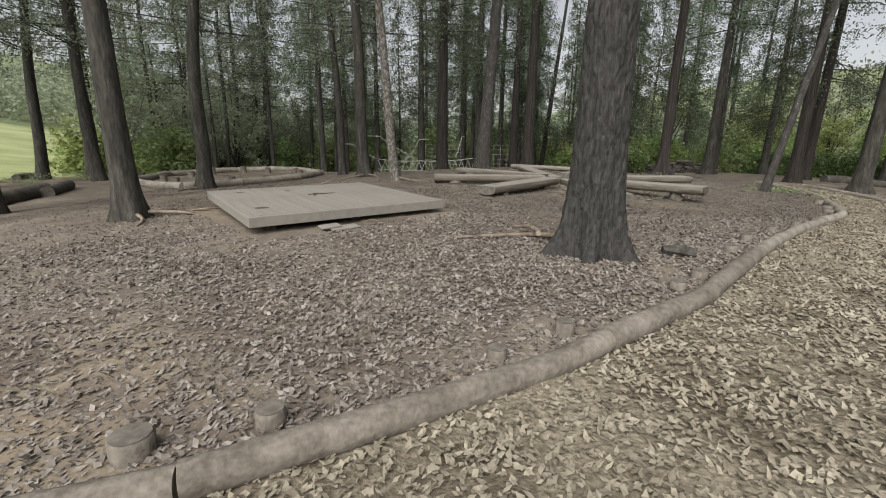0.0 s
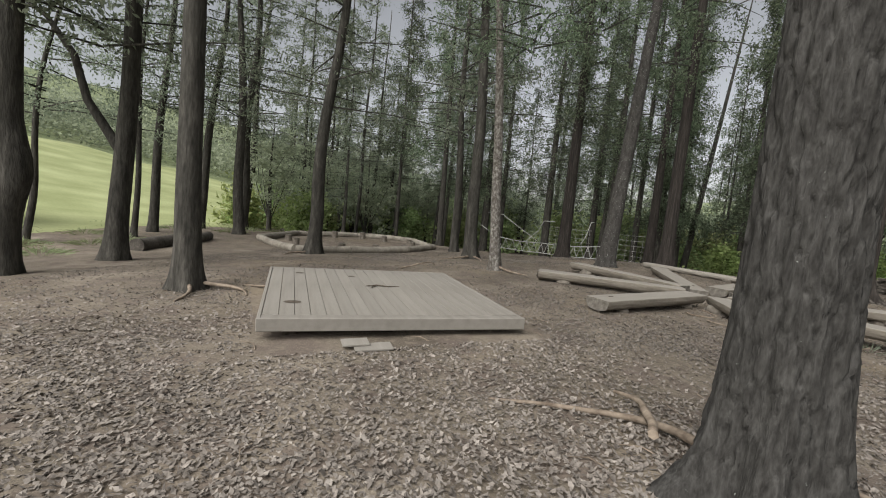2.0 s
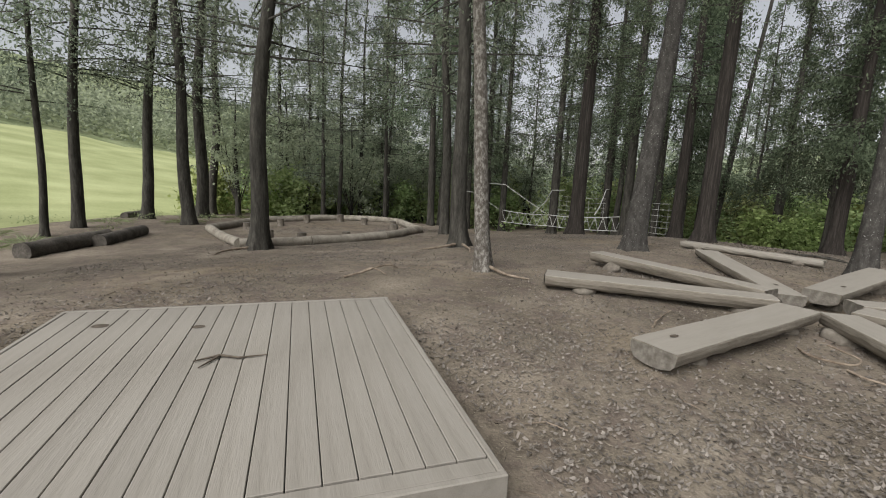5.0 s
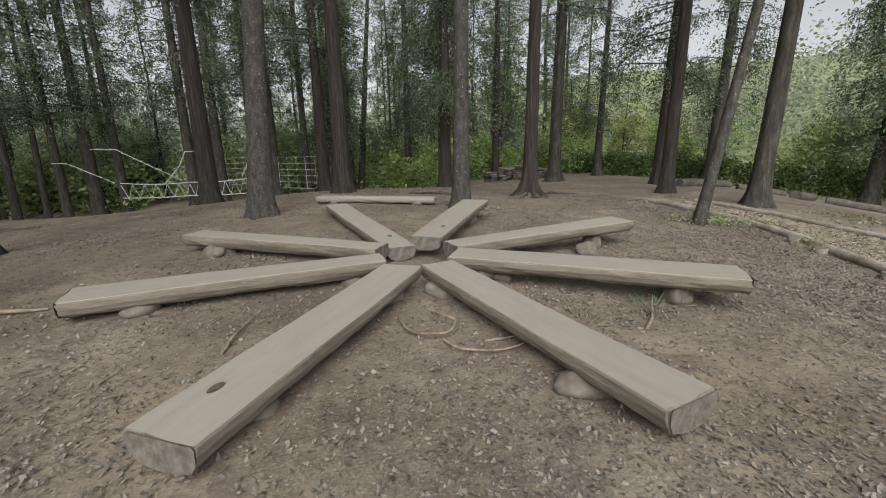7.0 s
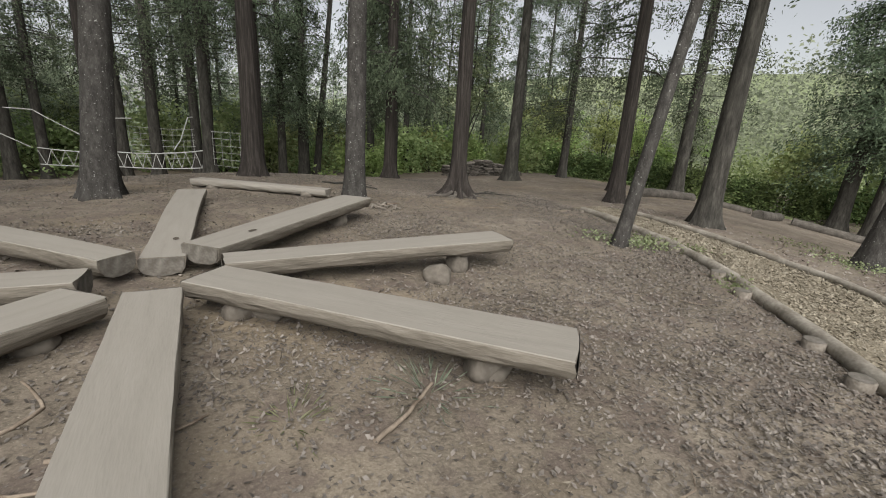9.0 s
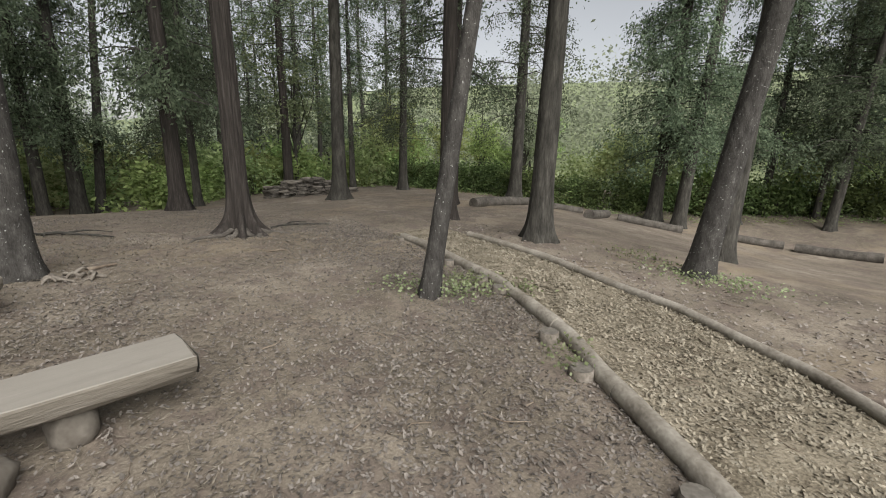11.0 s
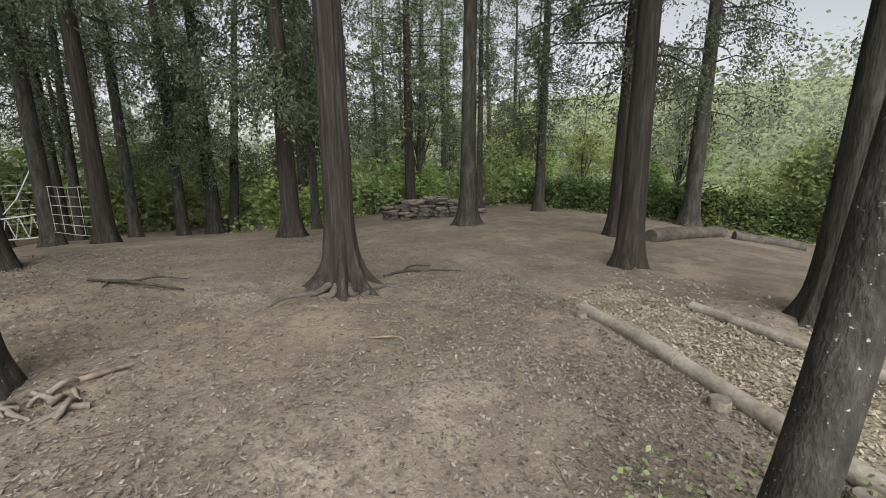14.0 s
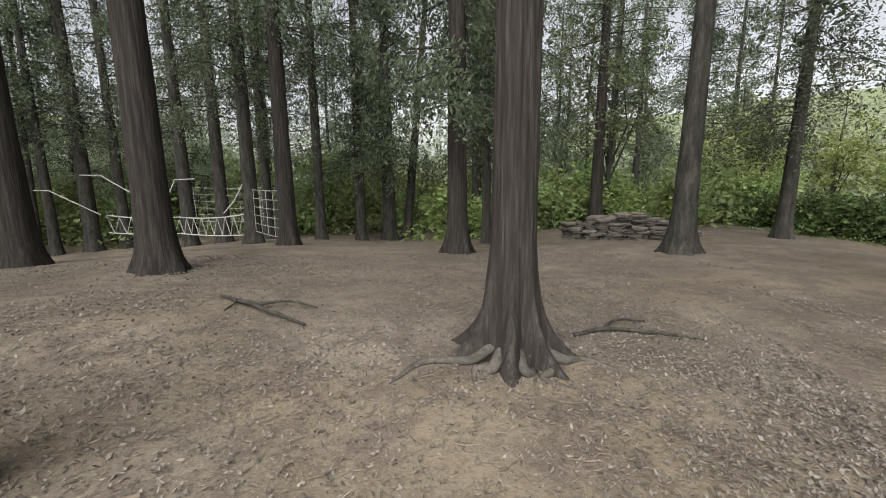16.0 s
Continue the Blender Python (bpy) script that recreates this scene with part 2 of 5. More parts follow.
def tube(pts, radii, seg=8, squash=1.0, wobble=0.0, seed=0):
    """A tapered tube along points, closed at both ends."""
    r = random.Random(seed)
    pts = [Vector(p) for p in pts]
    vs, fs = [], []
    side = None
    for i, p in enumerate(pts):
        d = (pts[min(i + 1, len(pts) - 1)] - pts[max(i - 1, 0)]).normalized()
        if side is None:
            side = d.orthogonal().normalized()
        side = (side - d * side.dot(d)).normalized()
        up = d.cross(side)
        for k in range(seg):
            a = 2 * math.pi * k / seg
            rr = radii[i] * (1 + wobble * (r.random() - 0.5))
            vs.append(p + side * (rr * math.cos(a)) + up * (rr * squash * math.sin(a)))
    for i in range(len(pts) - 1):
        for k in range(seg):
            a, b = i * seg + k, i * seg + (k + 1) % seg
            fs.append((a, b, b + seg, a + seg))
    n = len(vs)
    vs += vs[:seg] + vs[n - seg:n]
    fs.append(tuple(range(n + seg - 1, n - 1, -1)))
    fs.append(tuple(range(n + seg, n + 2 * seg)))
    return vs, fs


def kites(c, u, v):
    """One four-cornered leaf for each centre, with half axes u and v."""
    n = len(c)
    verts = np.stack([c - u, c - 0.1 * u + v, c + u, c - 0.1 * u - v], 1).reshape(-1, 3)
    return verts, np.arange(4 * n).reshape(n, 4)


def unit(a):
    return a / np.maximum(np.linalg.norm(a, axis=-1, keepdims=True), 1e-6)


# ---------------------------------------------------------------- terrain
BUMP_W = [-0.15, -0.25, -0.29, 0.14, -0.34, -0.29, -0.17, 0.07, -0.0, -0.48, 0.48, -0.78, 0.2, -0.06, 0.09, -0.05, -0.27, -0.77, 0.06, -0.19, -0.05, 0.18, 0.01, -0.15, -0.14, -0.03, -0.01, -0.23, -0.13, -0.9, -0.05, -0.5, 0.17, 0.07, 0.08, -0.03, -0.24, -0.88, -0.48, -0.08, -0.14, -0.21]
BUMP_C = [(a, b) for a in range(-12, 25, 6) for b in range(0, 31, 6)]


def ground_z(x, y):
    """Height of the ground: a low knoll that falls off to the woods, then hills round it."""
    x, y = np.asarray(x, float), np.asarray(y, float)
    z = 0.25 - 0.45 * (np.sqrt(1 + ((x - 2) / 9) ** 2 + ((y - 6) / 10) ** 2) - 1)
    for (a, b), wgt in zip(BUMP_C, BUMP_W):
        z = z + wgt * np.exp(-((x - a) ** 2 + (y - b) ** 2) / (2 * 4.2 ** 2))
    z = z - 3.0 * (1 - np.exp(-np.maximum(y - 29, 0) / 22)) * (1 / (1 + np.exp(-(x + 14) / 5)))
    z = z + 0.24 * np.maximum(-x - 17 + 0 * y, 0) ** 2 / (np.maximum(-x - 17, 0) + 12)
    z = z + 0.20 * np.maximum(x - 38, 0) ** 2 / (np.maximum(x - 38, 0) + 25)
    z = z + 0.06 * np.maximum(y - 70, 0) ** 2 / (np.maximum(y - 70, 0) + 30)
    return z


def gz(x, y):
    return float(ground_z(x, y))


def in_meadow(x, y):
    return (x < -15.0) & (x < -0.62 * (y - 5) - 1.0) & (np.hypot(x, y) < 80)


def axis_steps(lo, hi, fine, far):
    mid = np.arange(lo, hi + fine / 2, fine)
    out, s, a, b = [], fine, lo, hi
    left, right = [], []
    while b < far:
        s *= 1.22
        a, b = a - s, b + s
        left.append(a)
        right.append(b)
    return np.array(left[::-1] + mid.tolist() + right)


KERB = [(-4.2, 1.15), (-3.0, 1.12), (-1.94, 1.19), (-1.34, 1.36), (-0.46, 1.64), (0.85, 2.32), (1.85, 3.07), (3.2, 4.05), (4.6, 5.0), (5.9, 5.78), (7.2, 6.52), (7.67, 6.98), (8.11, 7.38), (8.71, 8.05), (9.3, 8.62), (9.78, 9.28), (10.18, 9.86), (10.71, 11.0), (11.1, 11.9), (11.4, 12.75)]
KERB_FAR = [(4.2, 1.2), (6.2, 3.1), (8.0, 5.0), (9.15, 6.2), (10.05, 6.92), (10.95, 8.05), (11.48, 9.2), (12.02, 10.2), (12.3, 11.2), (12.55, 12.1)]


def side_of(line, x, y):
    """Signed distance to a polyline, positive on its right."""
    best, sign = np.full(len(x), 1e9), np.zeros(len(x))
    for a, b in zip(line[:-1], line[1:]):
        dx, dy = b[0] - a[0], b[1] - a[1]
        l2 = dx * dx + dy * dy
        t = np.clip(((x - a[0]) * dx + (y - a[1]) * dy) / l2, 0, 1)
        d = np.hypot(x - a[0] - t * dx, y - a[1] - t * dy)
        s_ = np.sign((x - a[0]) * dy - (y - a[1]) * dx)
        sign = np.where(d < best, s_, sign)
        best = np.minimum(best, d)
    return best * sign


gx, gy = axis_steps(-10, 16, 0.14, 420), axis_steps(-1.5, 24, 0.14, 420)
GX, GY = np.meshgrid(gx, gy)
GZ = ground_z(GX, GY)
near = np.exp(-(np.maximum(np.hypot(GX - 3, GY - 10) - 14, 0) / 8) ** 2)
GZ = GZ + near * (0.012 * np.sin(2.1 * GX + 1.3 * np.sin(1.7 * GY)) * np.cos(1.9 * GY + GX) + rng.normal(0, 0.006, GX.shape))
nx, ny = len(gx), len(gy)
ids = np.arange(nx * ny).reshape(ny, nx)
quads = np.stack([ids[:-1, :-1], ids[:-1, 1:], ids[1:, 1:], ids[1:, :-1]], -1).reshape(-1, 4)
gme = mesh_of("ground", np.stack([GX, GY, GZ], -1).reshape(-1, 3), quads, [M_SOIL, M_MEADOW, M_PATH, M_UNDER], True)
cx_, cy_ = GX.reshape(-1)[quads].mean(1), GY.reshape(-1)[quads].mean(1)
ka_, kb_ = side_of(KERB, cx_, cy_), side_of(KERB_FAR, cx_, cy_)
slot = np.where((ka_ > 0) & (ka_ < 2.7) & ((kb_ < 0) | (cx_ + cy_ < 5)) & (cy_ < 13), 2, 0)
slot = np.where(np.hypot(cx_ - 4, cy_ - 11) > 27, 3, slot)
slot = np.where(in_meadow(cx_, cy_), 1, slot)
gme.polygons.foreach_set("material_index", slot.astype(np.int32))
gme.update()
tagged(part("ground", gme), "bare brown forest soil on a low knoll with a green meadow beyond", "ground", kind="structure")

# ---------------------------------------------------------------- the two log kerbs of the chip path
def along(line, s):
    """The place s metres along a polyline, smoothed a little, and its direction."""
    d = 0.0
    for a, b in zip(line[:-1], line[1:]):
        l = math.dist(a, b)
        if d + l >= s or b is line[-1]:
            f = (s - d) / l
            return (a[0] + (b[0] - a[0]) * f, a[1] + (b[1] - a[1]) * f), ((b[0] - a[0]) / l, (b[1] - a[1]) / l)
        d += l


def line_length(line):
    return sum(math.dist(a, b) for a, b in zip(line[:-1], line[1:]))


def kerb(line, cuts, radius, lift, label, pale_from):
    for i, (a, b) in enumerate(zip(cuts[:-1], cuts[1:])):
        n = max(4, int((b - a) / 0.16))
        pts, rad = [], []
        for k in range(n + 1):
            s = a + 0.002 + (b - a - 0.004) * k / n
            (x, y), _ = along(line, s)
            pts.append((x, y, gz(x, y) + lift + 0.006 * math.sin(3 * s + i)))
            rad.append(radius * (1 if i < 6 else 1.12) * (1 + 0.05 * math.sin(2.3 * s + i * 2)))
        v, f = tube(pts, rad, 14, 1.0, 0.06, i)
        tagged(part("log_kerb", mesh_of("log_kerb", v, f, M_LOG_PALE if a >= pale_from else M_LOG, True)), label, "log", "log kerbs along the path")


kerb(KERB, [0.0, 2.25, 4.15, 5.62, 7.2, 9.3, 11.2, 13.0, 14.2, 14.95, 16.1, 16.75, 17.9, 19.1, line_length(KERB) - 0.02], 0.066, 0.04, "round weathered log laid as a kerb beside a chip path", 7.0)
kerb(KERB_FAR, [0.0, 2.6, 5.2, 6.7, 8.4, 10.0, 11.3, line_length(KERB_FAR) - 0.02], 0.056, 0.03, "thin half-buried log kerb at the far side of the path", 0.0)


def stake(x, y, r, h, tilt=0.0):
    """A short round stake, cut flat, beside the kerb."""
    base = gz(x, y) - 0.05
    v, f = tube([(0, 0, 0), (0, 0, h * 0.5), (tilt, 0, h + 0.05), (tilt, 0, h + 0.058)], [r, r * 1.02, r, r * 0.9], 12, 1, 0.08, int(x * 100))
    st = thing("stake", pose(x, y, base, 0, 0, (x * 77) % 360), "short round wooden stake cut flat beside the log kerb", "stake", "stakes along the kerb")
    part("shaft", mesh_of("shaft", v, f, M_LOG, True), st)
    disc = [(tilt + 0.93 * r * math.cos(k * math.pi / 6), 0.93 * r * math.sin(k * math.pi / 6), h + 0.0615) for k in range(12)]
    part("cut_top", mesh_of("cut_top", disc, [tuple(range(12))], M_CUT), st, "pale sawn end grain")


for x, y, r, h in [(-2.2, 1.42, 0.075, 0.13), (-1.74, 1.5, 0.06, 0.1), (-0.74, 1.78, 0.05, 0.1), (-0.3, 1.97, 0.05, 0.13), (0.82, 2.55, 0.055, 0.1), (1.18, 2.78, 0.06, 0.1), (2.2, 3.6, 0.06, 0.12), (2.9, 4.15, 0.06, 0.13), (3.95, 4.85, 0.06, 0.12), (5.0, 5.45, 0.06, 0.1), (7.4, 6.95, 0.085, 0.12), (7.88, 7.37, 0.085, 0.12), (8.72, 8.28, 0.09, 0.12), (9.12, 8.74, 0.085, 0.16), (9.98, 9.78, 0.09, 0.11), (10.1, 10.12, 0.08, 0.13), (10.5, 10.95, 0.07, 0.1), (11.2, 12.6, 0.06, 0.08)]:
    stake(x, y, r, h * 0.62)

# ---------------------------------------------------------------- low wooden platform
DECK_AT = pose(-2.085, 6.93, 0, 0, 0, 26.4)
DECK_W, DECK_D, DECK_TOP = 2.64, 2.7, 0.39


def block(cx, cy, cz, sx, sy, sz, bevel=0.006):
    bm = bmesh.new()
    bmesh.ops.create_cube(bm, size=1.0)
    bmesh.ops.scale(bm, vec=(sx, sy, sz), verts=bm.verts)
    bmesh.ops.translate(bm, vec=(cx, cy, cz), verts=bm.verts)
    if bevel:
        bmesh.ops.bevel(bm, geom=bm.edges[:], offset=bevel, segments=1, affect="EDGES")
    v = [tuple(q.co) for q in bm.verts]
    bm.verts.index_update()
    f = [tuple(q.index for q in p.verts) for p in bm.faces]
    bm.free()
    return v, f


deck = thing("deck_platform", DECK_AT, "low square platform of weathered pale boards on the soil", "platform")
n_board = 18
bw = DECK_W / n_board
for i in range(n_board):
    x = -DECK_W / 2 + bw * (i + 0.5)
    dz = random.uniform(-0.002, 0.002)
    v, f = block(0, 0.055, 0, bw - 0.005, DECK_D - 0.11, 0.03, 0.003)
    part("board", mesh_of("board", v, f, M_WOOD), deck, "", pose(x, 0, DECK_TOP - 0.015 + dz))
for name, v in [("trim_board", block(0, -DECK_D / 2 + 0.05, DECK_TOP - 0.015, DECK_W, 0.092, 0.03, 0.003))]:
    part(name, mesh_of(name, v[0], v[1], M_WOOD), deck)
for name, v in [("fascia", block(0, -DECK_D / 2 - 0.019, DECK_TOP - 0.058, DECK_W + 0.08, 0.036, 0.125)), ("fascia", block(0, DECK_D / 2 + 0.019, DECK_TOP - 0.058, DECK_W + 0.08, 0.036, 0.125)), ("fascia", block(-DECK_W / 2 - 0.02, 0, DECK_TOP - 0.058, 0.036, DECK_D, 0.125)), ("fascia", block(DECK_W / 2 + 0.02, 0, DECK_TOP - 0.058, 0.036, DECK_D, 0.125))]:
    part(name, mesh_of(name, v[0], v[1], M_WOOD), deck, "plain edge board darkened at its lower side")
# bearers take a dark colour to stand in for shade under the deck
for k in range(3):
    v, f = block(-DECK_W / 2 + 0.25 + k * 1.1, 0, 0.2, 0.12, DECK_D - 0.3, 0.3)
    part("bearer", mesh_of("bearer", v, f, M_KNOT), deck, "bearer timber under the boards, coloured dark for the shaded gap")
for k, (x, y, a) in enumerate([(-1.05, -0.75, 0.09), (-0.95, 0.95, 0.06), (-0.25, 0.8, 0.05)]):
    disc = [(x + a * math.cos(j * math.pi / 6), y + a * 0.7 * math.sin(j * math.pi / 6), DECK_TOP + 0.004) for j in range(12)]
    part("knot", mesh_of("knot", disc, [tuple(range(12))], M_KNOT), deck, "dark knot")
v, f = tube([(-0.15, 0.1, DECK_TOP + 0.012), (0.0, 0.16, DECK_TOP + 0.016), (0.12, 0.1, DECK_TOP + 0.014), (0.3, 0.12, DECK_TOP + 0.012)], [0.005, 0.009, 0.008, 0.003], 6, 1, 0.3)
v2, f2 = tube([(0.0, 0.16, DECK_TOP + 0.014), (-0.1, 0.0, DECK_TOP + 0.01)], [0.01, 0.004], 6)
vv, ff = merged([(v, f), (v2, f2)])
tagged(part("twig", mesh_of("twig", vv, ff, M_KNOT), None, "", DECK_AT), "dark forked twig lying on the platform", "twig")
loose = thing("loose_board", pose(-1.68, 5.2, gz(-1.68, 5.2) + 0.01, 3, -2, 27), "pale loose boards lying on soil under the platform edge", "board")
for k, (x, y, w) in enumerate([(0.05, 0, 0.34), (-0.1, 0.08, 0.24)]):
    v, f = block(x, y, 0.015 + 0.02 * k, w, 0.16, 0.018, 0.003)
    part("board", mesh_of("board", v, f, M_WOOD), loose)


# ---------------------------------------------------------------- star of half-log benches
def half_log(length, w0, w1, thick, seed):
    """A split log, flat side up, along +x from 0: narrower at the inner end; a slight chamfer along the edges."""
    r = random.Random(seed)
    n, vs, fs = 16, [], []
    prof = [(-0.488, 0.0), (-0.5, -0.07), (-0.5, -0.34), (-0.455, -0.62), (-0.36, -0.83), (-0.18, -0.97), (0.0, -1.0), (0.18, -0.97), (0.36, -0.83), (0.455, -0.62), (0.5, -0.34), (0.5, -0.07), (0.488, 0.0), (0.478, 0.035), (0.16, 0.04), (-0.16, 0.04), (-0.478, 0.035)]
    for i in range(n + 1):
        s = i / n
        w = w0 + (w1 - w0) * s
        dy = 0.012 * math.sin(3.1 * s * length / 2 + seed)
        for a, b in prof:
            j = 0.004 if b > -0.1 else 0.009
            x = length * s + (0.012 * r.uniform(-1, 1) if i in (0, n) else 0)
            vs.append((x, a * w + dy + r.uniform(-j, j) * 0.6, b * thick + (r.uniform(-j, j) if b < -0.1 else r.uniform(-0.001, 0.001))))
    m = len(prof)
    for i in range(n):
        for k in range(m):
            a, b = i * m + k, i * m + (k + 1) % m
            fs.append((a, a + m, b + m, b))
    fs.append(tuple(range(m)))
    fs.append(tuple(range((n + 1) * m - 1, n * m - 1, -1)))
    return vs, fs


def stone(name, x, y, sx, sy, sz, seed, label, lift=0.0, turn=0):
    bm = bmesh.new()
    bmesh.ops.create_icosphere(bm, subdivisions=3, radius=1.0)
    for q in bm.verts:
        k = 1 + 0.28 * noise.noise(q.co * 1.3 + Vector((seed * 3.1, 0, 0))) + 0.06 * noise.noise(q.co * 4 + Vector((0, seed, 0)))
        q.co = Vector((q.co.x * sx * k, q.co.y * sy * k, q.co.z * sz * k))
    me = bpy.data.meshes.new(name)
    bm.to_mesh(me)
    bm.free()
    me.materials.append(M_STONE)
    me.polygons.foreach_set("use_smooth", [True] * len(me.polygons))
    return tagged(part(name, me, None, "", pose(x, y, gz(x, y) + sz * 0.35 + lift, 0, 0, turn)), label, "stone", "stones under the benches")


# inner end, outer end (middle of each), widths, top height, knot along it
BENCHES = [
    ((2.93, 9.79), (0.90, 8.10), 0.40, 0.41, 0.372, 0.86),
    ((2.90, 10.16), (0.26, 10.60), 0.32, 0.42, 0.378, 0),
    ((3.08, 10.57), (1.33, 12.76), 0.30, 0.34, 0.378, 0),
    ((3.38, 10.68), (3.90, 14.46), 0.36, 0.42, 0.30, 0.16),
    ((3.68, 10.62), (6.01, 12.73), 0.40, 0.50, 0.395, 0.2),
    ((3.82, 10.27), (6.70, 10.06), 0.32, 0.44, 0.36, 0),
    ((3.64, 9.93), (5.39, 7.82), 0.42, 0.46, 0.36, 0),
    ((3.30, 9.74), (3.10, 7.02), 0.36, 0.38, 0.345, 0),
]
for i, (a, b, w0, w1, top, knot) in enumerate(BENCHES):
    L_ = math.dist(a, b)
    yaw = math.degrees(math.atan2(b[1] - a[1], b[0] - a[0]))
    th = 0.17
    bench = thing("half_log_bench", pose(a[0], a[1], top, 0, 0, yaw), "low bench of one weathered split log on flat stones", "bench", "benches laid out as a star")
    v, f = half_log(L_, w0, w1, th, i + 1)
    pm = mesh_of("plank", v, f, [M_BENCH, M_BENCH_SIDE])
    # flat top in plain wood, all faces below it in the shade-darkened copy
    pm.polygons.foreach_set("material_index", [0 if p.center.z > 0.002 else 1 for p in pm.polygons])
    part("plank", pm, bench)
    for nm, xx, ww, order in (("outer_end", L_ + 0.015, w1, -1), ("inner_end", -0.015, w0, 1)):
        face = [(xx, p * ww * 0.985, q * th * 0.985) for p, q in [(-0.49, -0.05), (-0.48, -0.5), (-0.4, -0.79), (-0.2, -0.94), (0, -0.98), (0.2, -0.94), (0.4, -0.79), (0.48, -0.5), (0.49, -0.05), (0.46, 0.02), (-0.46, 0.02)]]
        part(nm, mesh_of(nm, face, [tuple(range(11))[::order]], M_CUT), bench, "darker sawn end grain")
    if knot:
        disc = [(L_ * knot + 0.055 * math.cos(k * math.pi / 6), -0.06 + 0.028 * math.sin(k * math.pi / 6), th * 0.04 + 0.006) for k in range(12)]
        part("knot_hole", mesh_of("knot_hole", disc, [tuple(range(12))], M_KNOT), bench, "dark oval knot hole")
    for s in (0.12, 0.8):
        x, y = a[0] + (b[0] - a[0]) * s, a[1] + (b[1] - a[1]) * s
        room = top - th * 0.9 - gz(x, y)
        hgt = max(0.05, room / 1.35 + 0.03)
        stone("stone", x, y, 0.12, 0.15, hgt, i * 3 + s * 10, "flat grey stone bearing a bench", 0, yaw)
for k, (x, y, sx, sy, sz) in enumerate([(1.5, 12.22, 0.15, 0.12, 0.1), (5.72, 9.85, 0.17, 0.14, 0.12), (3.2, 9.5, 0.2, 0.14, 0.09), (3.0, 7.62, 0.16, 0.12, 0.08), (0.75, 10.42, 0.16, 0.12, 0.07), (5.12, 8.24, 0.15, 0.12, 0.08), (4.02, 9.6, 0.14, 0.1, 0.07)]):
    stone("stone", x, y, sx, sy, sz, k + 40, "grey fieldstone half buried beside a bench", 0, k * 50)
# a single split log lying apart
a, b = (4.09, 16.24), (6.13, 14.38)
yaw = math.degrees(math.atan2(b[1] - a[1], b[0] - a[0]))
v, f = half_log(math.dist(a, b), 0.3, 0.26, 0.14, 31)
tagged(part("split_log", mesh_of("split_log", v, f, M_BENCH), None, "", pose(a[0], a[1], 0.25, 0, 0, yaw)), "long split log lying on the ground behind the benches", "log")
for s in (0.15, 0.85):
    x, y = a[0] + (b[0] - a[0]) * s, a[1] + (b[1] - a[1]) * s
    stone("stone", x, y, 0.14, 0.16, 0.11, 60 + s, "flat grey stone bearing a split log", 0.0, yaw)

# ---------------------------------------------------------------- eight-sided log ring with stumps
RING = [(-7.0, 14.75), (-5.55, 15.75), (-4.0, 17.6), (-3.3, 19.6), (-4.9, 22.3), (-7.45, 22.4), (-9.7, 20.6), (-9.7, 17.3)]
ring_c = (sum(p[0] for p in RING) / 8, sum(p[1] for p in RING) / 8)
for i in range(8):
    a, b = RING[i], RING[(i + 1) % 8]
    pts, n = [], 8
    for k in range(n + 1):
        x, y = a[0] + (b[0] - a[0]) * k / n, a[1] + (b[1] - a[1]) * k / n
        pts.append((x, y, gz(x, y) + 0.1 + 0.01 * math.sin(k + i)))
    v, f = tube(pts, [0.13 * (1 + 0.04 * math.sin(k * 1.7 + i)) for k in range(n + 1)], 12, 1, 0.05, i)
    tagged(part("ring_log", mesh_of("ring_log", v, f, M_LOG_PALE, True)), "thick barked-off log in an eight-sided ring on the soil", "log", "logs of the ring")
for k in range(12):
    t_ = k * 2 * math.pi / 12 + 0.2
    rr = 2.35 + 0.25 * math.sin(k * 2.3)
    x, y = ring_c[0] + rr * math.cos(t_), ring_c[1] + rr * 1.1 * math.sin(t_)
    h = 0.3 + 0.04 * math.sin(k * 5)
    st = thing("stump_seat", pose(x, y, gz(x, y) - 0.03), "short upright log section used as a seat inside the ring", "stump", "stumps inside the log ring")
    v, f = tube([(0, 0, 0), (0, 0, h / 2), (0, 0, h)], [0.13, 0.125, 0.125], 12, 1, 0.06, k)
    part("shaft", mesh_of("shaft", v, f, M_LOG, True), st)
    part("cut_top", mesh_of("cut_top", [(0.118 * math.cos(j * math.pi / 6), 0.118 * math.sin(j * math.pi / 6), h + 0.004) for j in range(12)], [tuple(range(12))], M_CUT), st, "pale sawn end grain")


# ---------------------------------------------------------------- loose logs
def ground_log(a, b, r, label, lift=0.6):
    n = 8
    pts = []
    for k in range(n + 1):
        x, y = a[0] + (b[0] - a[0]) * k / n, a[1] + (b[1] - a[1]) * k / n
        pts.append((x, y, gz(x, y) + r * lift))
    v, f = tube(pts, [r * (1 + 0.06 * math.sin(k * 2.1 + a[0])) for k in range(n + 1)], 12, 1, 0.08, int(abs(a[0]) * 10))
    tagged(part("fallen_log", mesh_of("fallen_log", v, f, M_LOG_DARK, True)), label, "log", "logs round the clearing")


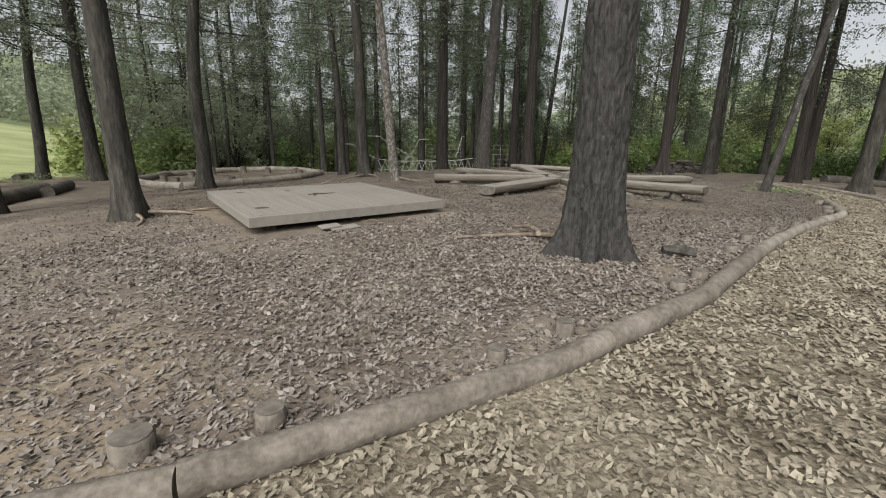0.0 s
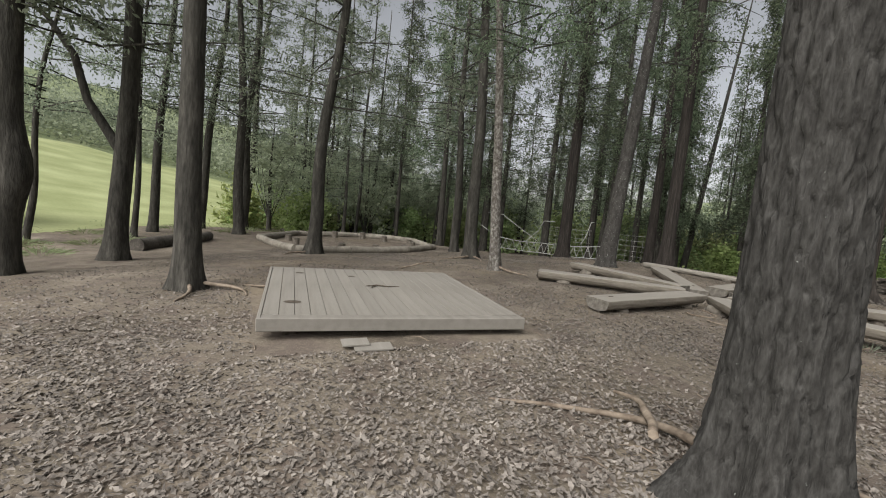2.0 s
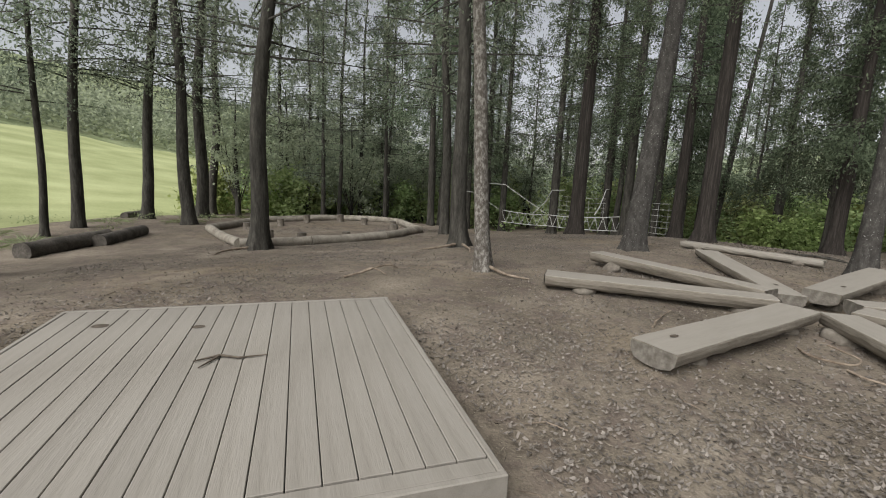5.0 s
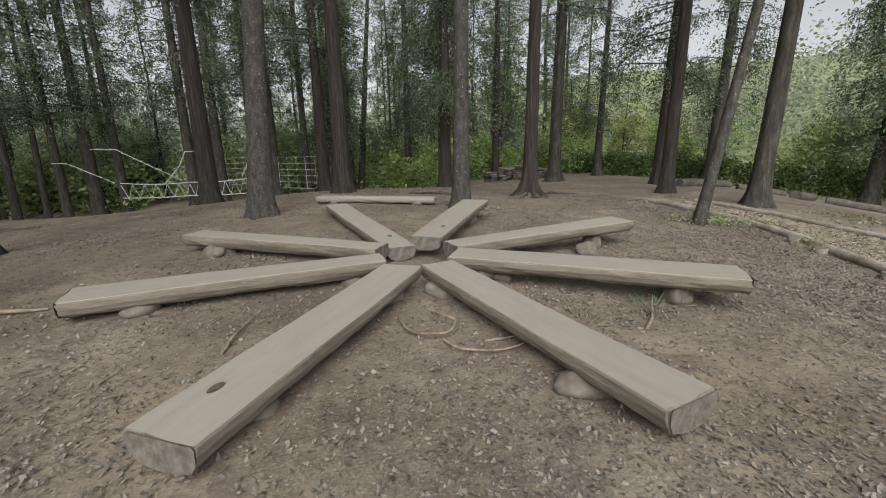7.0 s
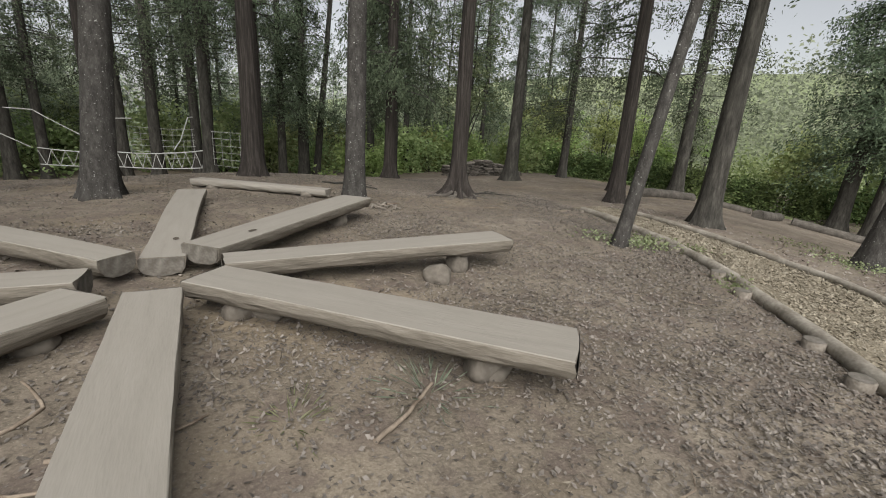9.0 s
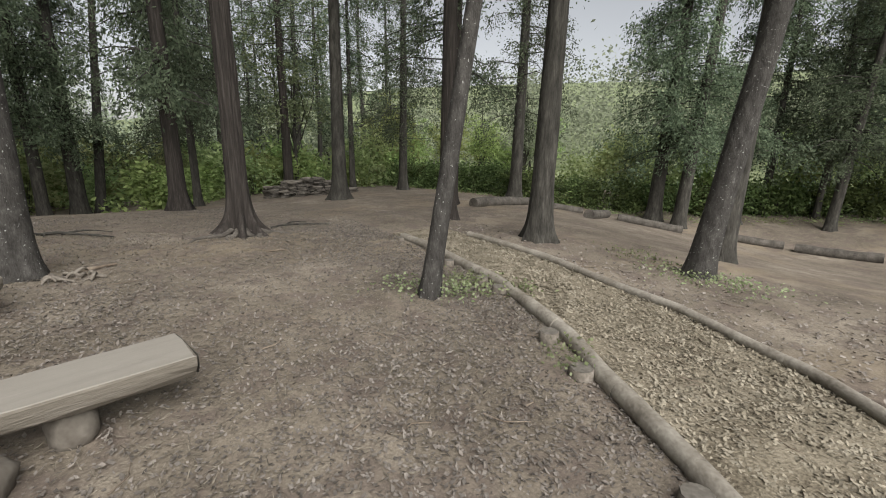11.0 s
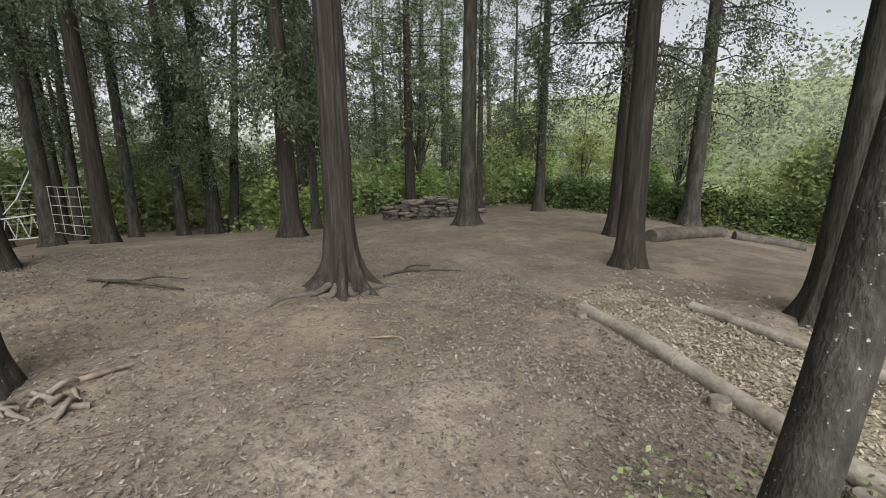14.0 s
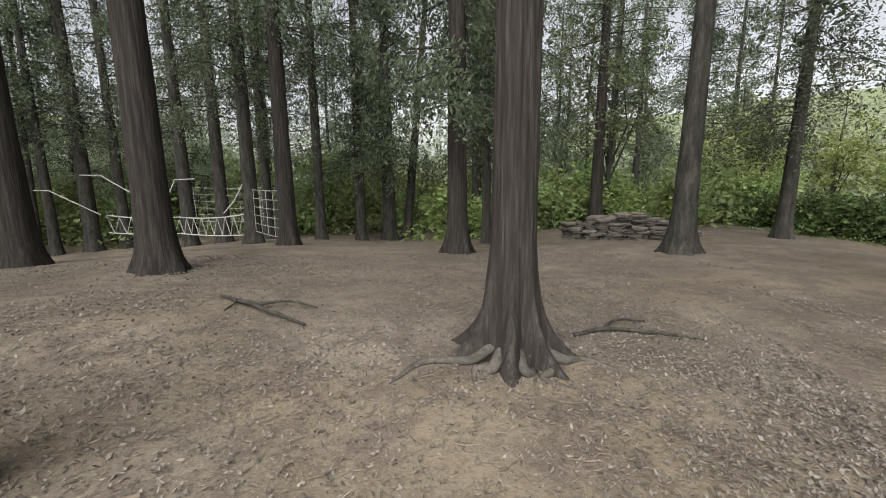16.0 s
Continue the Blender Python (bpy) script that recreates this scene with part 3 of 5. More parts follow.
for a, b, r in [((16.6, 14.85), (20.15, 14.9), 0.17), ((20.3, 14.6), (21.5, 13.4), 0.13), ((19.7, 12.45), (22.6, 12.85), 0.17), ((22.2, 12.3), (23.0, 10.3), 0.16), ((23.9, 9.2), (24.1, 7.4), 0.16), ((24.0, 7.1), (23.9, 5.0), 0.17), ((-10.4, 12.3), (-10.75, 14.7), 0.2), ((-10.3, 14.0), (-10.9, 16.0), 0.17), ((-13.6, 26.6), (-13.3, 29.2), 0.14), ((-14.4, 19.0), (-15.2, 21.0), 0.14)]:
    ground_log(a, b, r, "weathered grey log lying along the edge of the clearing")


# ---------------------------------------------------------------- trees
def trunk_mesh(name, mat, d, height, lean=(0, 0), flare=1.6, roots=0, bend=0.0, seed=0, seg=18, relief=0.03, crook=None, ridges=0):
    """A tapered trunk with root flare; lean is metres sideways for each metre of height."""
    rings = 30
    zs = [-0.25, -0.1, 0.0, 0.05, 0.1, 0.17, 0.25, 0.35, 0.5, 0.7, 0.95, 1.25] + [1.25 + (height - 1.25) * ((i + 1) / rings) ** 1.25 for i in range(rings)]
    vs, fs = [], []
    rr = random.Random(seed)
    ph = rr.uniform(0, 6)
    lobes = roots or 5
    for z in zs:
        zz = max(z, 0)
        taper = max(0.12, 1 - 0.85 * zz / height)
        fl = (flare - 1) * math.exp(-zz / (0.16 + 0.12 * d / 0.4))
        cx = lean[0] * zz + bend * math.sin(zz * 0.8 + ph) * min(zz, 2) / 2 - bend * 0
        cy = lean[1] * zz + bend * math.cos(zz * 0.6 + ph) * min(zz, 2) / 2
        if crook:
            cx += crook[0] * math.exp(-((zz - crook[2]) / crook[3]) ** 2)
            cy += crook[1] * math.exp(-((zz - crook[2]) / crook[3]) ** 2)
        for k in range(seg):
            a = 2 * math.pi * k / seg
            lobe = 0.5 + 0.5 * math.cos(lobes * a + ph + 0.6 * math.sin(2 * a))
            q = Vector((math.cos(a) * 2.2, math.sin(a) * 2.2, zz * 1.1 + seed))
            rad = d / 2 * taper * (1 + fl * (0.35 + 1.1 * lobe ** 2) + relief * 2 * noise.noise(q * 1.2) + relief * noise.noise(q * 4))
            if ridges:
                rad *= 1 + 0.05 * math.sin(ridges * a + 2 * noise.noise(q * 0.7)) * (0.4 + math.exp(-zz))
            vs.append((cx + rad * math.cos(a), cy + rad * math.sin(a), z))
    for i in range(len(zs) - 1):
        for k in range(seg):
            a, b = i * seg + k, i * seg + (k + 1) % seg
            fs.append((a, b, b + seg, a + seg))
    fs.append(tuple(range(seg - 1, -1, -1)))
    fs.append(tuple(range((len(zs) - 1) * seg, len(zs) * seg)))
    return mesh_of(name, vs, fs, mat, True)


def detailed_trunk(name, mat, d, height, flare, lobes, plates, seed):
    """A trunk to stand close to: bark in plates or in long fluted ridges, roots flaring into the soil."""
    seg = 132
    zs = [-0.2 + 0.022 * i for i in range(int(4.2 / 0.022))]
    while zs[-1] < height:
        zs.append(zs[-1] + 0.5)
    vs, fs = [], []
    for z in zs:
        zz = max(z, 0.0)
        taper = max(0.12, 1 - 0.8 * zz / height)
        fl = (flare - 1) * math.exp(-zz / 0.24) + 0.18 * math.exp(-zz / 0.9)
        for k in range(seg):
            a = 2 * math.pi * k / seg
            ca, sa = math.cos(a), math.sin(a)
            lobe = 0.5 + 0.5 * math.cos(lobes * a + 0.9 * math.sin(2 * a + seed) + seed)
            rad = d / 2 * taper * (1 + fl * (0.3 + 1.1 * lobe ** 1.6)) * (1 + 0.05 * noise.noise(Vector((ca * 1.5, sa * 1.5, zz * 0.8 + seed))))
            if plates:
                q = Vector((ca * 5.6, sa * 5.6, zz * 3.0 + seed)) + 0.5 * noise.noise_vector(Vector((ca * 4, sa * 4, zz * 5)))
                dist = noise.voronoi(q)[0]
                rad += min((dist[1] - dist[0]) * 0.15, 0.027) + 0.003 * noise.noise(q * 5)
            else:
                q = Vector((ca * 5.5, sa * 5.5, zz * 0.9 + seed))
                rad += 0.016 * abs(noise.noise(q)) * 2 - 0.012 * abs(noise.noise(q * 2.3 + Vector((3, 1, 0)))) + 0.004 * noise.noise(Vector((ca * 16, sa * 16, zz * 4)))
            vs.append((rad * ca, rad * sa, z))
    for i in range(len(zs) - 1):
        for k in range(seg):
            p, q = i * seg + k, i * seg + (k + 1) % seg
            fs.append((p, q, q + seg, p + seg))
    fs.append(tuple(range((len(zs) - 1) * seg, len(zs) * seg)))
    return mesh_of(name, vs, fs, mat, True)


def conifer_crown(seed, height, low, spread, leaves, mat, size=1.0, branches=90, droop=0.35, clumps=4, hang=0.3):
    """Side branches that carry hanging clumps of small sprays, with gaps between: returns the foliage mesh and the mesh of its limbs."""
    g = np.random.default_rng(seed)
    limbs, cs, us, vs = [], [], [], []
    per = max(4, leaves // (branches * clumps))
    for b in range(branches):
        f = (b + g.random()) / branches
        z = low + (height - low) * f ** 1.25
        ang = g.random() * 2 * np.pi
        ln = spread * (1 - 0.85 * f) * g.uniform(0.6, 1.2) + 0.35
        dirv = np.array([np.cos(ang), np.sin(ang), 0])
        side = np.array([-dirv[1], dirv[0], 0])
        rise = g.uniform(-0.05, 0.25)

        def at(q):
            return dirv * (q * ln) + np.array([0, 0, z + rise * q * ln - droop * q * q * ln * 0.6])

        for k in range(clumps):
            q = (k + g.uniform(0.25, 1.0)) / clumps
            ctr = at(q) + side * g.normal(0, 0.2) * ln * (1 - 0.4 * q)
            rad = g.uniform(0.16, 0.36) * (0.6 + 0.22 * ln)
            base = ctr + g.normal(0, 0.55, (per, 3)) * rad * np.array([1, 1, 0.6])
            base[:, 2] -= np.abs(g.normal(0, hang, per))
            u = dirv * g.uniform(-0.1, 0.6, per)[:, None] + side * g.normal(0, 0.4, per)[:, None] + np.array([0, 0, -1]) * g.uniform(-0.2, 0.9, per)[:, None]
            u = unit(u) * (g.uniform(0.05, 0.1, per) * size)[:, None]
            cs.append(base)
            us.append(u)
            vs.append(unit(np.cross(u, g.normal(0, 1, (per, 3)))) * (g.uniform(0.02, 0.036, per) * size)[:, None])
        limbs.append(tube([tuple(at(q)) for q in (0, 0.5, 0.95)], [0.03, 0.018, 0.005], 4))
    v, f = kites(np.concatenate(cs), np.concatenate(us), np.concatenate(vs))
    lv, lf = merged(limbs)
    return mesh_of("crown", v, f, mat), mesh_of("branchwork", lv, lf, M_BARK)


def broad_crown(seed, low, high, spread, leaves, mat, size=1.0, clumps=45, stems=6):
    """Clumps of small leaves at the ends of forking limbs."""
    g = np.random.default_rng(seed)
    limbs, cs = [], []
    per = leaves // clumps
    ends = []
    for s in range(stems):
        ang = s * 2 * np.pi / stems + g.uniform(-0.4, 0.4)
        top = np.array([np.cos(ang) * spread * g.uniform(0.3, 0.9), np.sin(ang) * spread * g.uniform(0.3, 0.9), low + (high - low) * g.uniform(0.45, 1.0)])
        start = np.array([0, 0, low * g.uniform(0.6, 1.0)])
        mid = (start + top) / 2 + g.normal(0, 0.15 * spread, 3) * np.array([1, 1, 0.3])
        limbs.append(tube([tuple(start), tuple(mid), tuple(top)], [0.05, 0.03, 0.008], 5))
        ends += [top, mid, (mid + top) / 2]
    for c in range(clumps):
        e = ends[c % len(ends)] + g.normal(0, 0.3, 3) * np.array([spread, spread, (high - low) * 0.45])
        r_ = spread * g.uniform(0.16, 0.34)
        cs.append(e + g.normal(0, 0.55, (per, 3)) * r_ * np.array([1, 1, 0.6]))
    c = np.concatenate(cs)
    n = len(c)
    u = unit(g.normal(0, 1, (n, 3)) * np.array([1, 1, 0.6])) * (g.uniform(0.045, 0.1, n) * size)[:, None]
    w = unit(np.cross(u, g.normal(0, 1, (n, 3)))) * (g.uniform(0.03, 0.055, n) * size)[:, None]
    v, f = kites(c, u, w)
    lv, lf = merged(limbs)
    return mesh_of("crown", v, f, mat), mesh_of("branchwork", lv, lf, M_BARK)


def bush_mesh(seed, w, h, leaves, mat, size=1.0):
    g = np.random.default_rng(seed)
    n_c = 26
    cc = np.stack([g.normal(0, 0.42 * w, n_c), g.normal(0, 0.42 * w, n_c), np.abs(g.uniform(0.08, 1, n_c)) * h], 1)
    cc[:, :2] *= (1.15 - 0.6 * (cc[:, 2:] / h))
    c = np.concatenate([p + g.normal(0, 0.17 * w, (leaves // n_c, 3)) for p in cc])
    c[:, 2] = np.abs(c[:, 2])
    n = len(c)
    u = unit(g.normal(0, 1, (n, 3)) * np.array([1, 1, 0.6])) * (g.uniform(0.05, 0.1, n) * size)[:, None]
    v_ = unit(np.cross(u, g.normal(0, 1, (n, 3)))) * (g.uniform(0.03, 0.055, n) * size)[:, None]
    v, f = kites(c, u, v_)
    limbs = [tube([(0, 0, 0), (p[0] * 0.5, p[1] * 0.5, p[2] * 0.6), tuple(p)], [0.02, 0.012, 0.004], 4) for p in cc[:12]]
    lv, lf = merged(limbs)
    return mesh_of("foliage", v, f, mat), mesh_of("branchwork", lv, lf, M_BARK)


CONIFER = [conifer_crown(11 + k, 17, 4.3 + 0.5 * k, 2.6 - 0.2 * k, 13000, M_NEEDLE, 0.8, 58, 0.45) for k in range(4)]
PINE = [conifer_crown(31 + k, 15, 4.4, 2.8, 7000, M_PINE, 0.85, 44, 0.1, 4, 0.15) for k in range(2)]
BROAD = [broad_crown(51 + k, 3.0, 10.5, 2.6, 4200, M_LEAF, 1.4, 80, 8) for k in range(3)]
BRIGHT = [broad_crown(61 + k, 1.2, 6.5, 2.3, 4200, M_LEAF_BRIGHT, 1.45, 80, 8) for k in range(2)]
HIGH = [conifer_crown(21 + k, 17, 6.2 + 0.5 * k, 2.5, 10000, M_NEEDLE, 0.75, 46, 0.45) for k in range(2)]
FAR_CON = [conifer_crown(41 + k, 17, 2.6 + 0.6 * k, 2.5, 7500, M_NEEDLE, 1.0, 50, 0.45) for k in range(3)]
FAR_PINE = [conifer_crown(45 + k, 15, 3.2, 2.8, 5000, M_PINE, 1.1, 36, 0.1) for k in range(2)]
SKIRT = [conifer_crown(25 + k, 17, 3.3 + 0.4 * k, 2.9, 19000, M_NEEDLE, 0.75, 50, 0.6, 4, 0.35) for k in range(2)]
DENSE = [conifer_crown(28 + k, 17, 3.0 + 0.4 * k, 2.2, 26000, M_NEEDLE, 0.85, 76, 0.55, 5, 0.35) for k in range(2)]
# broadleaf crowns in the leaf colour that has haze mixed in
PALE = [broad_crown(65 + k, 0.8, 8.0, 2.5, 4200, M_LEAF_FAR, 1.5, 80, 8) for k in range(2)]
CROWNS = {"skirt": SKIRT, "dense": DENSE, "pale": PALE, "high": HIGH, "far_conifer": FAR_CON, "far_pine": FAR_PINE, "conifer": CONIFER, "pine": PINE, "broad": BROAD, "bright": BRIGHT}


def tree(x, y, d, kind, height, mat, lean=(0, 0), flare=1.7, roots=0, bend=0.0, label="", crook=None, seg=18, relief=0.03, ridges=0, crown=True, scale=1.0, sink=0.0, mesh=None):
    seed = int(abs(x * 131 + y * 17)) % 997
    t = thing("tree", pose(x, y, gz(x, y) - sink), label, "tree", "trees of the wood")
    part("trunk", mesh or trunk_mesh("trunk", mat, d, height, lean, flare, roots, bend, seed, seg, relief, crook, ridges), t)
    if crown:
        c, l = CROWNS[kind][seed % len(CROWNS[kind])]
        m = pose(0, 0, 0, math.degrees(math.atan(-lean[1])), math.degrees(math.atan(lean[0])), (seed * 37) % 360) @ Matrix.Diagonal((scale, scale, height / 17 if kind in ("conifer", "high", "skirt", "dense") else scale, 1))
        part("crown", c, t, "", m)
        tagged(part("branchwork", l, t, "", m), kind="stuff")
    return t


L_CON = "tall straight conifer with dark bark and drooping green sprays"
L_PINE = "slender pine with dark bark at the edge of the meadow"
for x, y, d, kind, h, mat, lean, fl, roots, bend, label in [
    # north and east of the benches
    (2.65, 15.3, 0.48, "high", 17, M_BARK_GREY, (0.09, 0.11), 1.5, 5, 0, "leaning conifer with grey bark and a pale ring of marks"),
    (6.42, 13.8, 0.36, "high", 17, M_BARK_GREY, (0.02, 0.02), 1.5, 5, 0, "conifer with grey lichened bark behind the benches"),
    (5.65, 18.9, 0.50, "high", 18, M_BARK_RED, (0, 0), 1.6, 5, 0, L_CON),
    (2.3, 21.8, 0.56, "conifer", 18, M_BARK_RED, (0, 0), 1.5, 5, 0, L_CON),
    (10.8, 21.2, 0.46, "dense", 18, M_BARK_RED, (0, 0), 1.7, 6, 0, L_CON),
    (12.6, 24.4, 0.28, "dense", 16, M_BARK, (0, 0), 1.5, 5, 0, L_CON),
    (15.4, 19.7, 0.48, "high", 18, M_BARK, (0.01, 0), 1.8, 6, 0, L_CON),
    (13.95, 13.75, 0.40, "high", 17, M_BARK_RED, (0.0, 0), 1.6, 5, 0, L_CON),
    (16.6, 15.7, 0.40, "skirt", 17, M_BARK_RED, (0.02, 0), 1.5, 5, 0, L_CON),
    (20.3, 21.4, 0.40, "skirt", 14, M_BARK, (0.01, 0), 1.5, 5, 0, L_CON),
    (22.1, 16.6, 0.52, "skirt", 17, M_BARK, (0.02, 0), 1.7, 5, 0, L_CON),
    (13.42, 11.05, 0.45, "high", 17, M_BARK, (0.02, -0.01), 1.8, 6, 0, L_CON),
    (24.6, 11.7, 0.55, "dense", 17, M_BARK, (0.02, -0.03), 1.5, 5, 0, L_CON),
    (24.3, 10.7, 0.48, "dense", 16, M_BARK, (0.06, -0.04), 1.4, 5, 0, L_CON),
    (13.15, 8.25, 0.37, "high", 15, M_BARK_GREY, (0.085, -0.11), 1.4, 5, 0, "leaning grey-barked tree beside the path"),
    (15.9, 8.25, 0.38, "high", 15, M_BARK, (0.02, -0.02), 1.6, 5, 0, "leaning dark-barked conifer beyond the path"),
    (9.25, 10.25, 0.21, "high", 13, M_BARK_GREY, (0.165, -0.048), 1.35, 5, 0, "thin leaning tree with grey speckled bark beside the kerb"),
    (17.6, 26.4, 0.46, "high", 17, M_BARK_RED, (0, 0), 1.4, 5, 0, L_CON),
    (18.3, 26.8, 0.2, "broad", 9, M_BARK, (0.03, 0), 1.3, 5, 0.05, "thin forked broadleaf tree behind the log stack"),
    (10.45, 31.0, 0.6, "dense", 18, M_BARK, (0, 0), 1.4, 5, 0, L_CON),
    (11.3, 31.6, 0.42, "conifer", 18, M_BARK, (0.1, 0), 1.4, 5, 0, L_CON),
    (6.88, 24.6, 0.48, "conifer", 18, M_BARK_RED, (0, 0), 1.5, 5, 0, L_CON),
    (5.5, 27.4, 0.5, "conifer", 18, M_BARK, (0, 0), 1.5, 5, 0, L_CON),
    (-1.7, 32.9, 0.6, "conifer", 18, M_BARK, (0, 0), 1.4, 5, 0, L_CON),
    (2.4, 31.4, 0.55, "conifer", 18, M_BARK, (0, 0), 1.4, 5, 0, L_CON),
    (7.6, 29.7, 0.4, "conifer", 18, M_BARK, (0, 0), 1.4, 5, 0, L_CON),
    (19.1, 23.5, 0.28, "conifer", 12, M_BARK, (0, 0), 1.4, 5, 0, L_CON),
    (26.9, 9.3, 0.6, "dense", 17, M_BARK, (0.02, 0), 1.4, 5, 0, L_CON),
    (29.0, 8.4, 0.32, "dense", 15, M_BARK, (0, 0), 1.4, 5, 0, L_CON),
    (27.6, 6.2, 0.36, "dense", 15, M_BARK, (0.05, -0.05), 1.4, 5, 0, L_CON),
    (31.5, 6.0, 0.4, "dense", 15, M_BARK, (0, 0), 1.4, 5, 0, L_CON),
    (30.2, 3.4, 0.4, "dense", 16, M_BARK, (0, 0), 1.4, 5, 0, L_CON),
    (28.4, 1.8, 0.4, "dense", 15, M_BARK, (0, 0), 1.4, 5, 0, L_CON),
    (-2.8, 32.4, 0.4, "conifer", 18, M_BARK, (0, 0), 1.4, 5, 0, L_CON),
    (-0.6, 33.2, 0.45, "conifer", 18, M_BARK, (0, 0), 1.4, 5, 0, L_CON),
    (3.7, 31.4, 0.55, "conifer", 18, M_BARK, (0, 0), 1.4, 5, 0, L_CON),
    (5.4, 31.6, 0.5, "conifer", 18, M_BARK, (0, 0), 1.4, 5, 0, L_CON),
    (9.2, 30.5, 0.45, "dense", 18, M_BARK, (0, 0), 1.4, 5, 0, L_CON),
    (14.6, 31.5, 0.5, "dense", 18, M_BARK, (0, 0), 1.4, 5, 0, L_CON),
    # west of the platform
    (-4.8, 6.98, 0.34, "high", 14, M_BARK, (-0.01, 0), 1.6, 4, 0.02, "slim dark-barked pine with bare roots beside the platform"),
    (-13.66, 19.23, 0.4, "pine", 14, M_BARK, (0.07, 0.04), 1.4, 5, 0.05, L_PINE),
    (-11.25, 18.4, 0.42, "pine", 15, M_BARK, (-0.03, 0.0), 1.4, 5, 0.06, L_PINE),
    (-13.1, 21.5, 0.5, "pine", 16, M_BARK, (0.04, 0.0), 1.4, 5, 0.08, L_PINE),
    (-14.9, 24.6, 0.45, "pine", 15, M_BARK, (0.06, 0.03), 1.4, 5, 0.08, L_PINE),
    (-12.6, 14.6, 0.2, "pine", 11, M_BARK, (0.02, 0.03), 1.3, 5, 0.05, "thin dark pine at the edge of the meadow"),
    (-13.3, 16.2, 0.34, "pine", 13, M_BARK, (0.05, 0.03), 1.3, 5, 0.05, L_PINE),
    (-13.8, 12.2, 0.2, "pine", 10, M_BARK, (0.11, 0.06), 1.2, 5, 0.14, "thin curved pine at the edge of the meadow"),
    (-6.25, 14.35, 0.42, "pine", 15, M_BARK, (0.05, 0.03), 1.6, 5, 0.09, "dark-barked pine standing at the log ring"),
    (-1.45, 15.2, 0.40, "pine", 16, M_BARK, (-0.03, 0), 1.7, 5, 0.05, "dark-barked pine with bare roots"),
    (-2.4, 19.4, 0.34, "pine", 15, M_BARK, (-0.03, 0), 1.4, 5, 0.05, L_PINE),
    (-0.64, 11.5, 0.25, "high", 12, M_BARK_BIRCH, (-0.085, 0.0), 1.5, 4, 0.03, "slender tree with pale patchy bark near the benches"),
    (-10.2, 8.35, 0.36, "pine", 13, M_BARK, (-0.18, -0.05), 1.3, 5, 0.05, L_PINE),
]:
    tree(x, y, d, kind, h, mat, lean, fl, roots, bend, label, scale=0.8 if d < 0.3 else 1.0)
tree(-8.75, 7.7, 0.52, "pine", 14, M_BARK, (0.03, 0.02), 1.25, 4, 0.0, "thick crooked pine trunk with an S-bend", crook=(0.17, 0.05, 1.75, 0.55))
forked = tree(-8.98, 10.15, 0.44, "pine", 15, M_BARK, (0.05, 0.02), 1.5, 5, 0.03, "dark pine with one long curved limb beside the meadow")
v, f = tube([(0.12, 0.05, 2.3), (-0.15, -0.03, 2.75), (-0.55, -0.15, 3.4), (-0.8, -0.22, 4.3), (-1.3, -0.35, 5.0), (-2.2, -0.6, 5.6)], [0.11, 0.1, 0.085, 0.07, 0.05, 0.02], 9, 1, 0.08, 5)
part("limb", mesh_of("limb", v, f, M_BARK, True), forked, "curved dark limb")
tree(9.53, 15.0, 0.35, "high", 18, M_BARK_RED, (0.0, 0.0), 2.7, 7, 0, "tall conifer with red-brown fluted bark and spreading roots", mesh=detailed_trunk("trunk", M_BARK_RED, 0.34, 18, 2.6, 7, False, 2.0))
tree(0.71, 3.64, 0.43, "high", 17, M_BARK_PINE, (0.0, 0.0), 1.75, 6, 0, "large old pine with plated grey-brown bark and flared roots", mesh=detailed_trunk("trunk", M_BARK_PINE, 0.41, 17, 1.75, 5, True, 4.0))
for x, y, d in [(-4.6, 32.6, 0.35), (-3.6, 32.8, 0.28), (-11.35, 30.1, 0.3), (-9.9, 32.4, 0.28), (-8.3, 33.1, 0.3), (-13.9, 29.5, 0.3), (-12.0, 29.4, 0.22), (-3.5, 22.9, 0.3), (16.6, 30.8, 0.4), (22.0, 32.2, 0.5), (5.9, 31.1, 0.36), (-5.45, 34.3, 0.28), (-12.9, 32.6, 0.24), (-15.5, 31.0, 0.25), (-6.8, 27.5, 0.24), (-9.0, 26.5, 0.22)]:
    tree(x, y, d, "conifer" if x > -7 else "pine", 16, M_BARK, (random.uniform(-0.02, 0.04), 0.0), 1.3, 5, 0.04 if x < -7 else 0.0, "slim dark trunk in the stand behind the clearing")

# the wood beyond the clearing: far trees share a few trunks
FAR_TRUNK = {k: [trunk_mesh("trunk", M_BARK, 0.26 + 0.12 * i, 17 if "conifer" in k or k in ("high", "skirt", "dense") else 8 if k in ("broad", "bright", "pale") else 14, (0.01 * i, 0.0), 1.3, 0, 0.05 if k != "conifer" else 0.0, i, 8) for i in range(2)] for k in CROWNS}


def far_tree(x, y, kind, s):
    t = thing("tree", pose(x, y, gz(x, y), 0, 0, random.uniform(0, 360)) @ Matrix.Diagonal((s, s, s, 1)), {"far_conifer": "far dark conifer in the wood", "far_pine": "far pine with a thin crown", "broad": "far broadleaf tree in full leaf", "bright": "far light-green broadleaf tree", "pale": "far broadleaf tree on the slope, its green paled for haze"}[kind], "tree", "trees of the wood")
    i = random.randrange(len(CROWNS[kind]))
    part("trunk", FAR_TRUNK[kind][random.randrange(2)], t)
    part("crown", CROWNS[kind][i][0], t)
    tagged(part("branchwork", CROWNS[kind][i][1], t), kind="stuff")


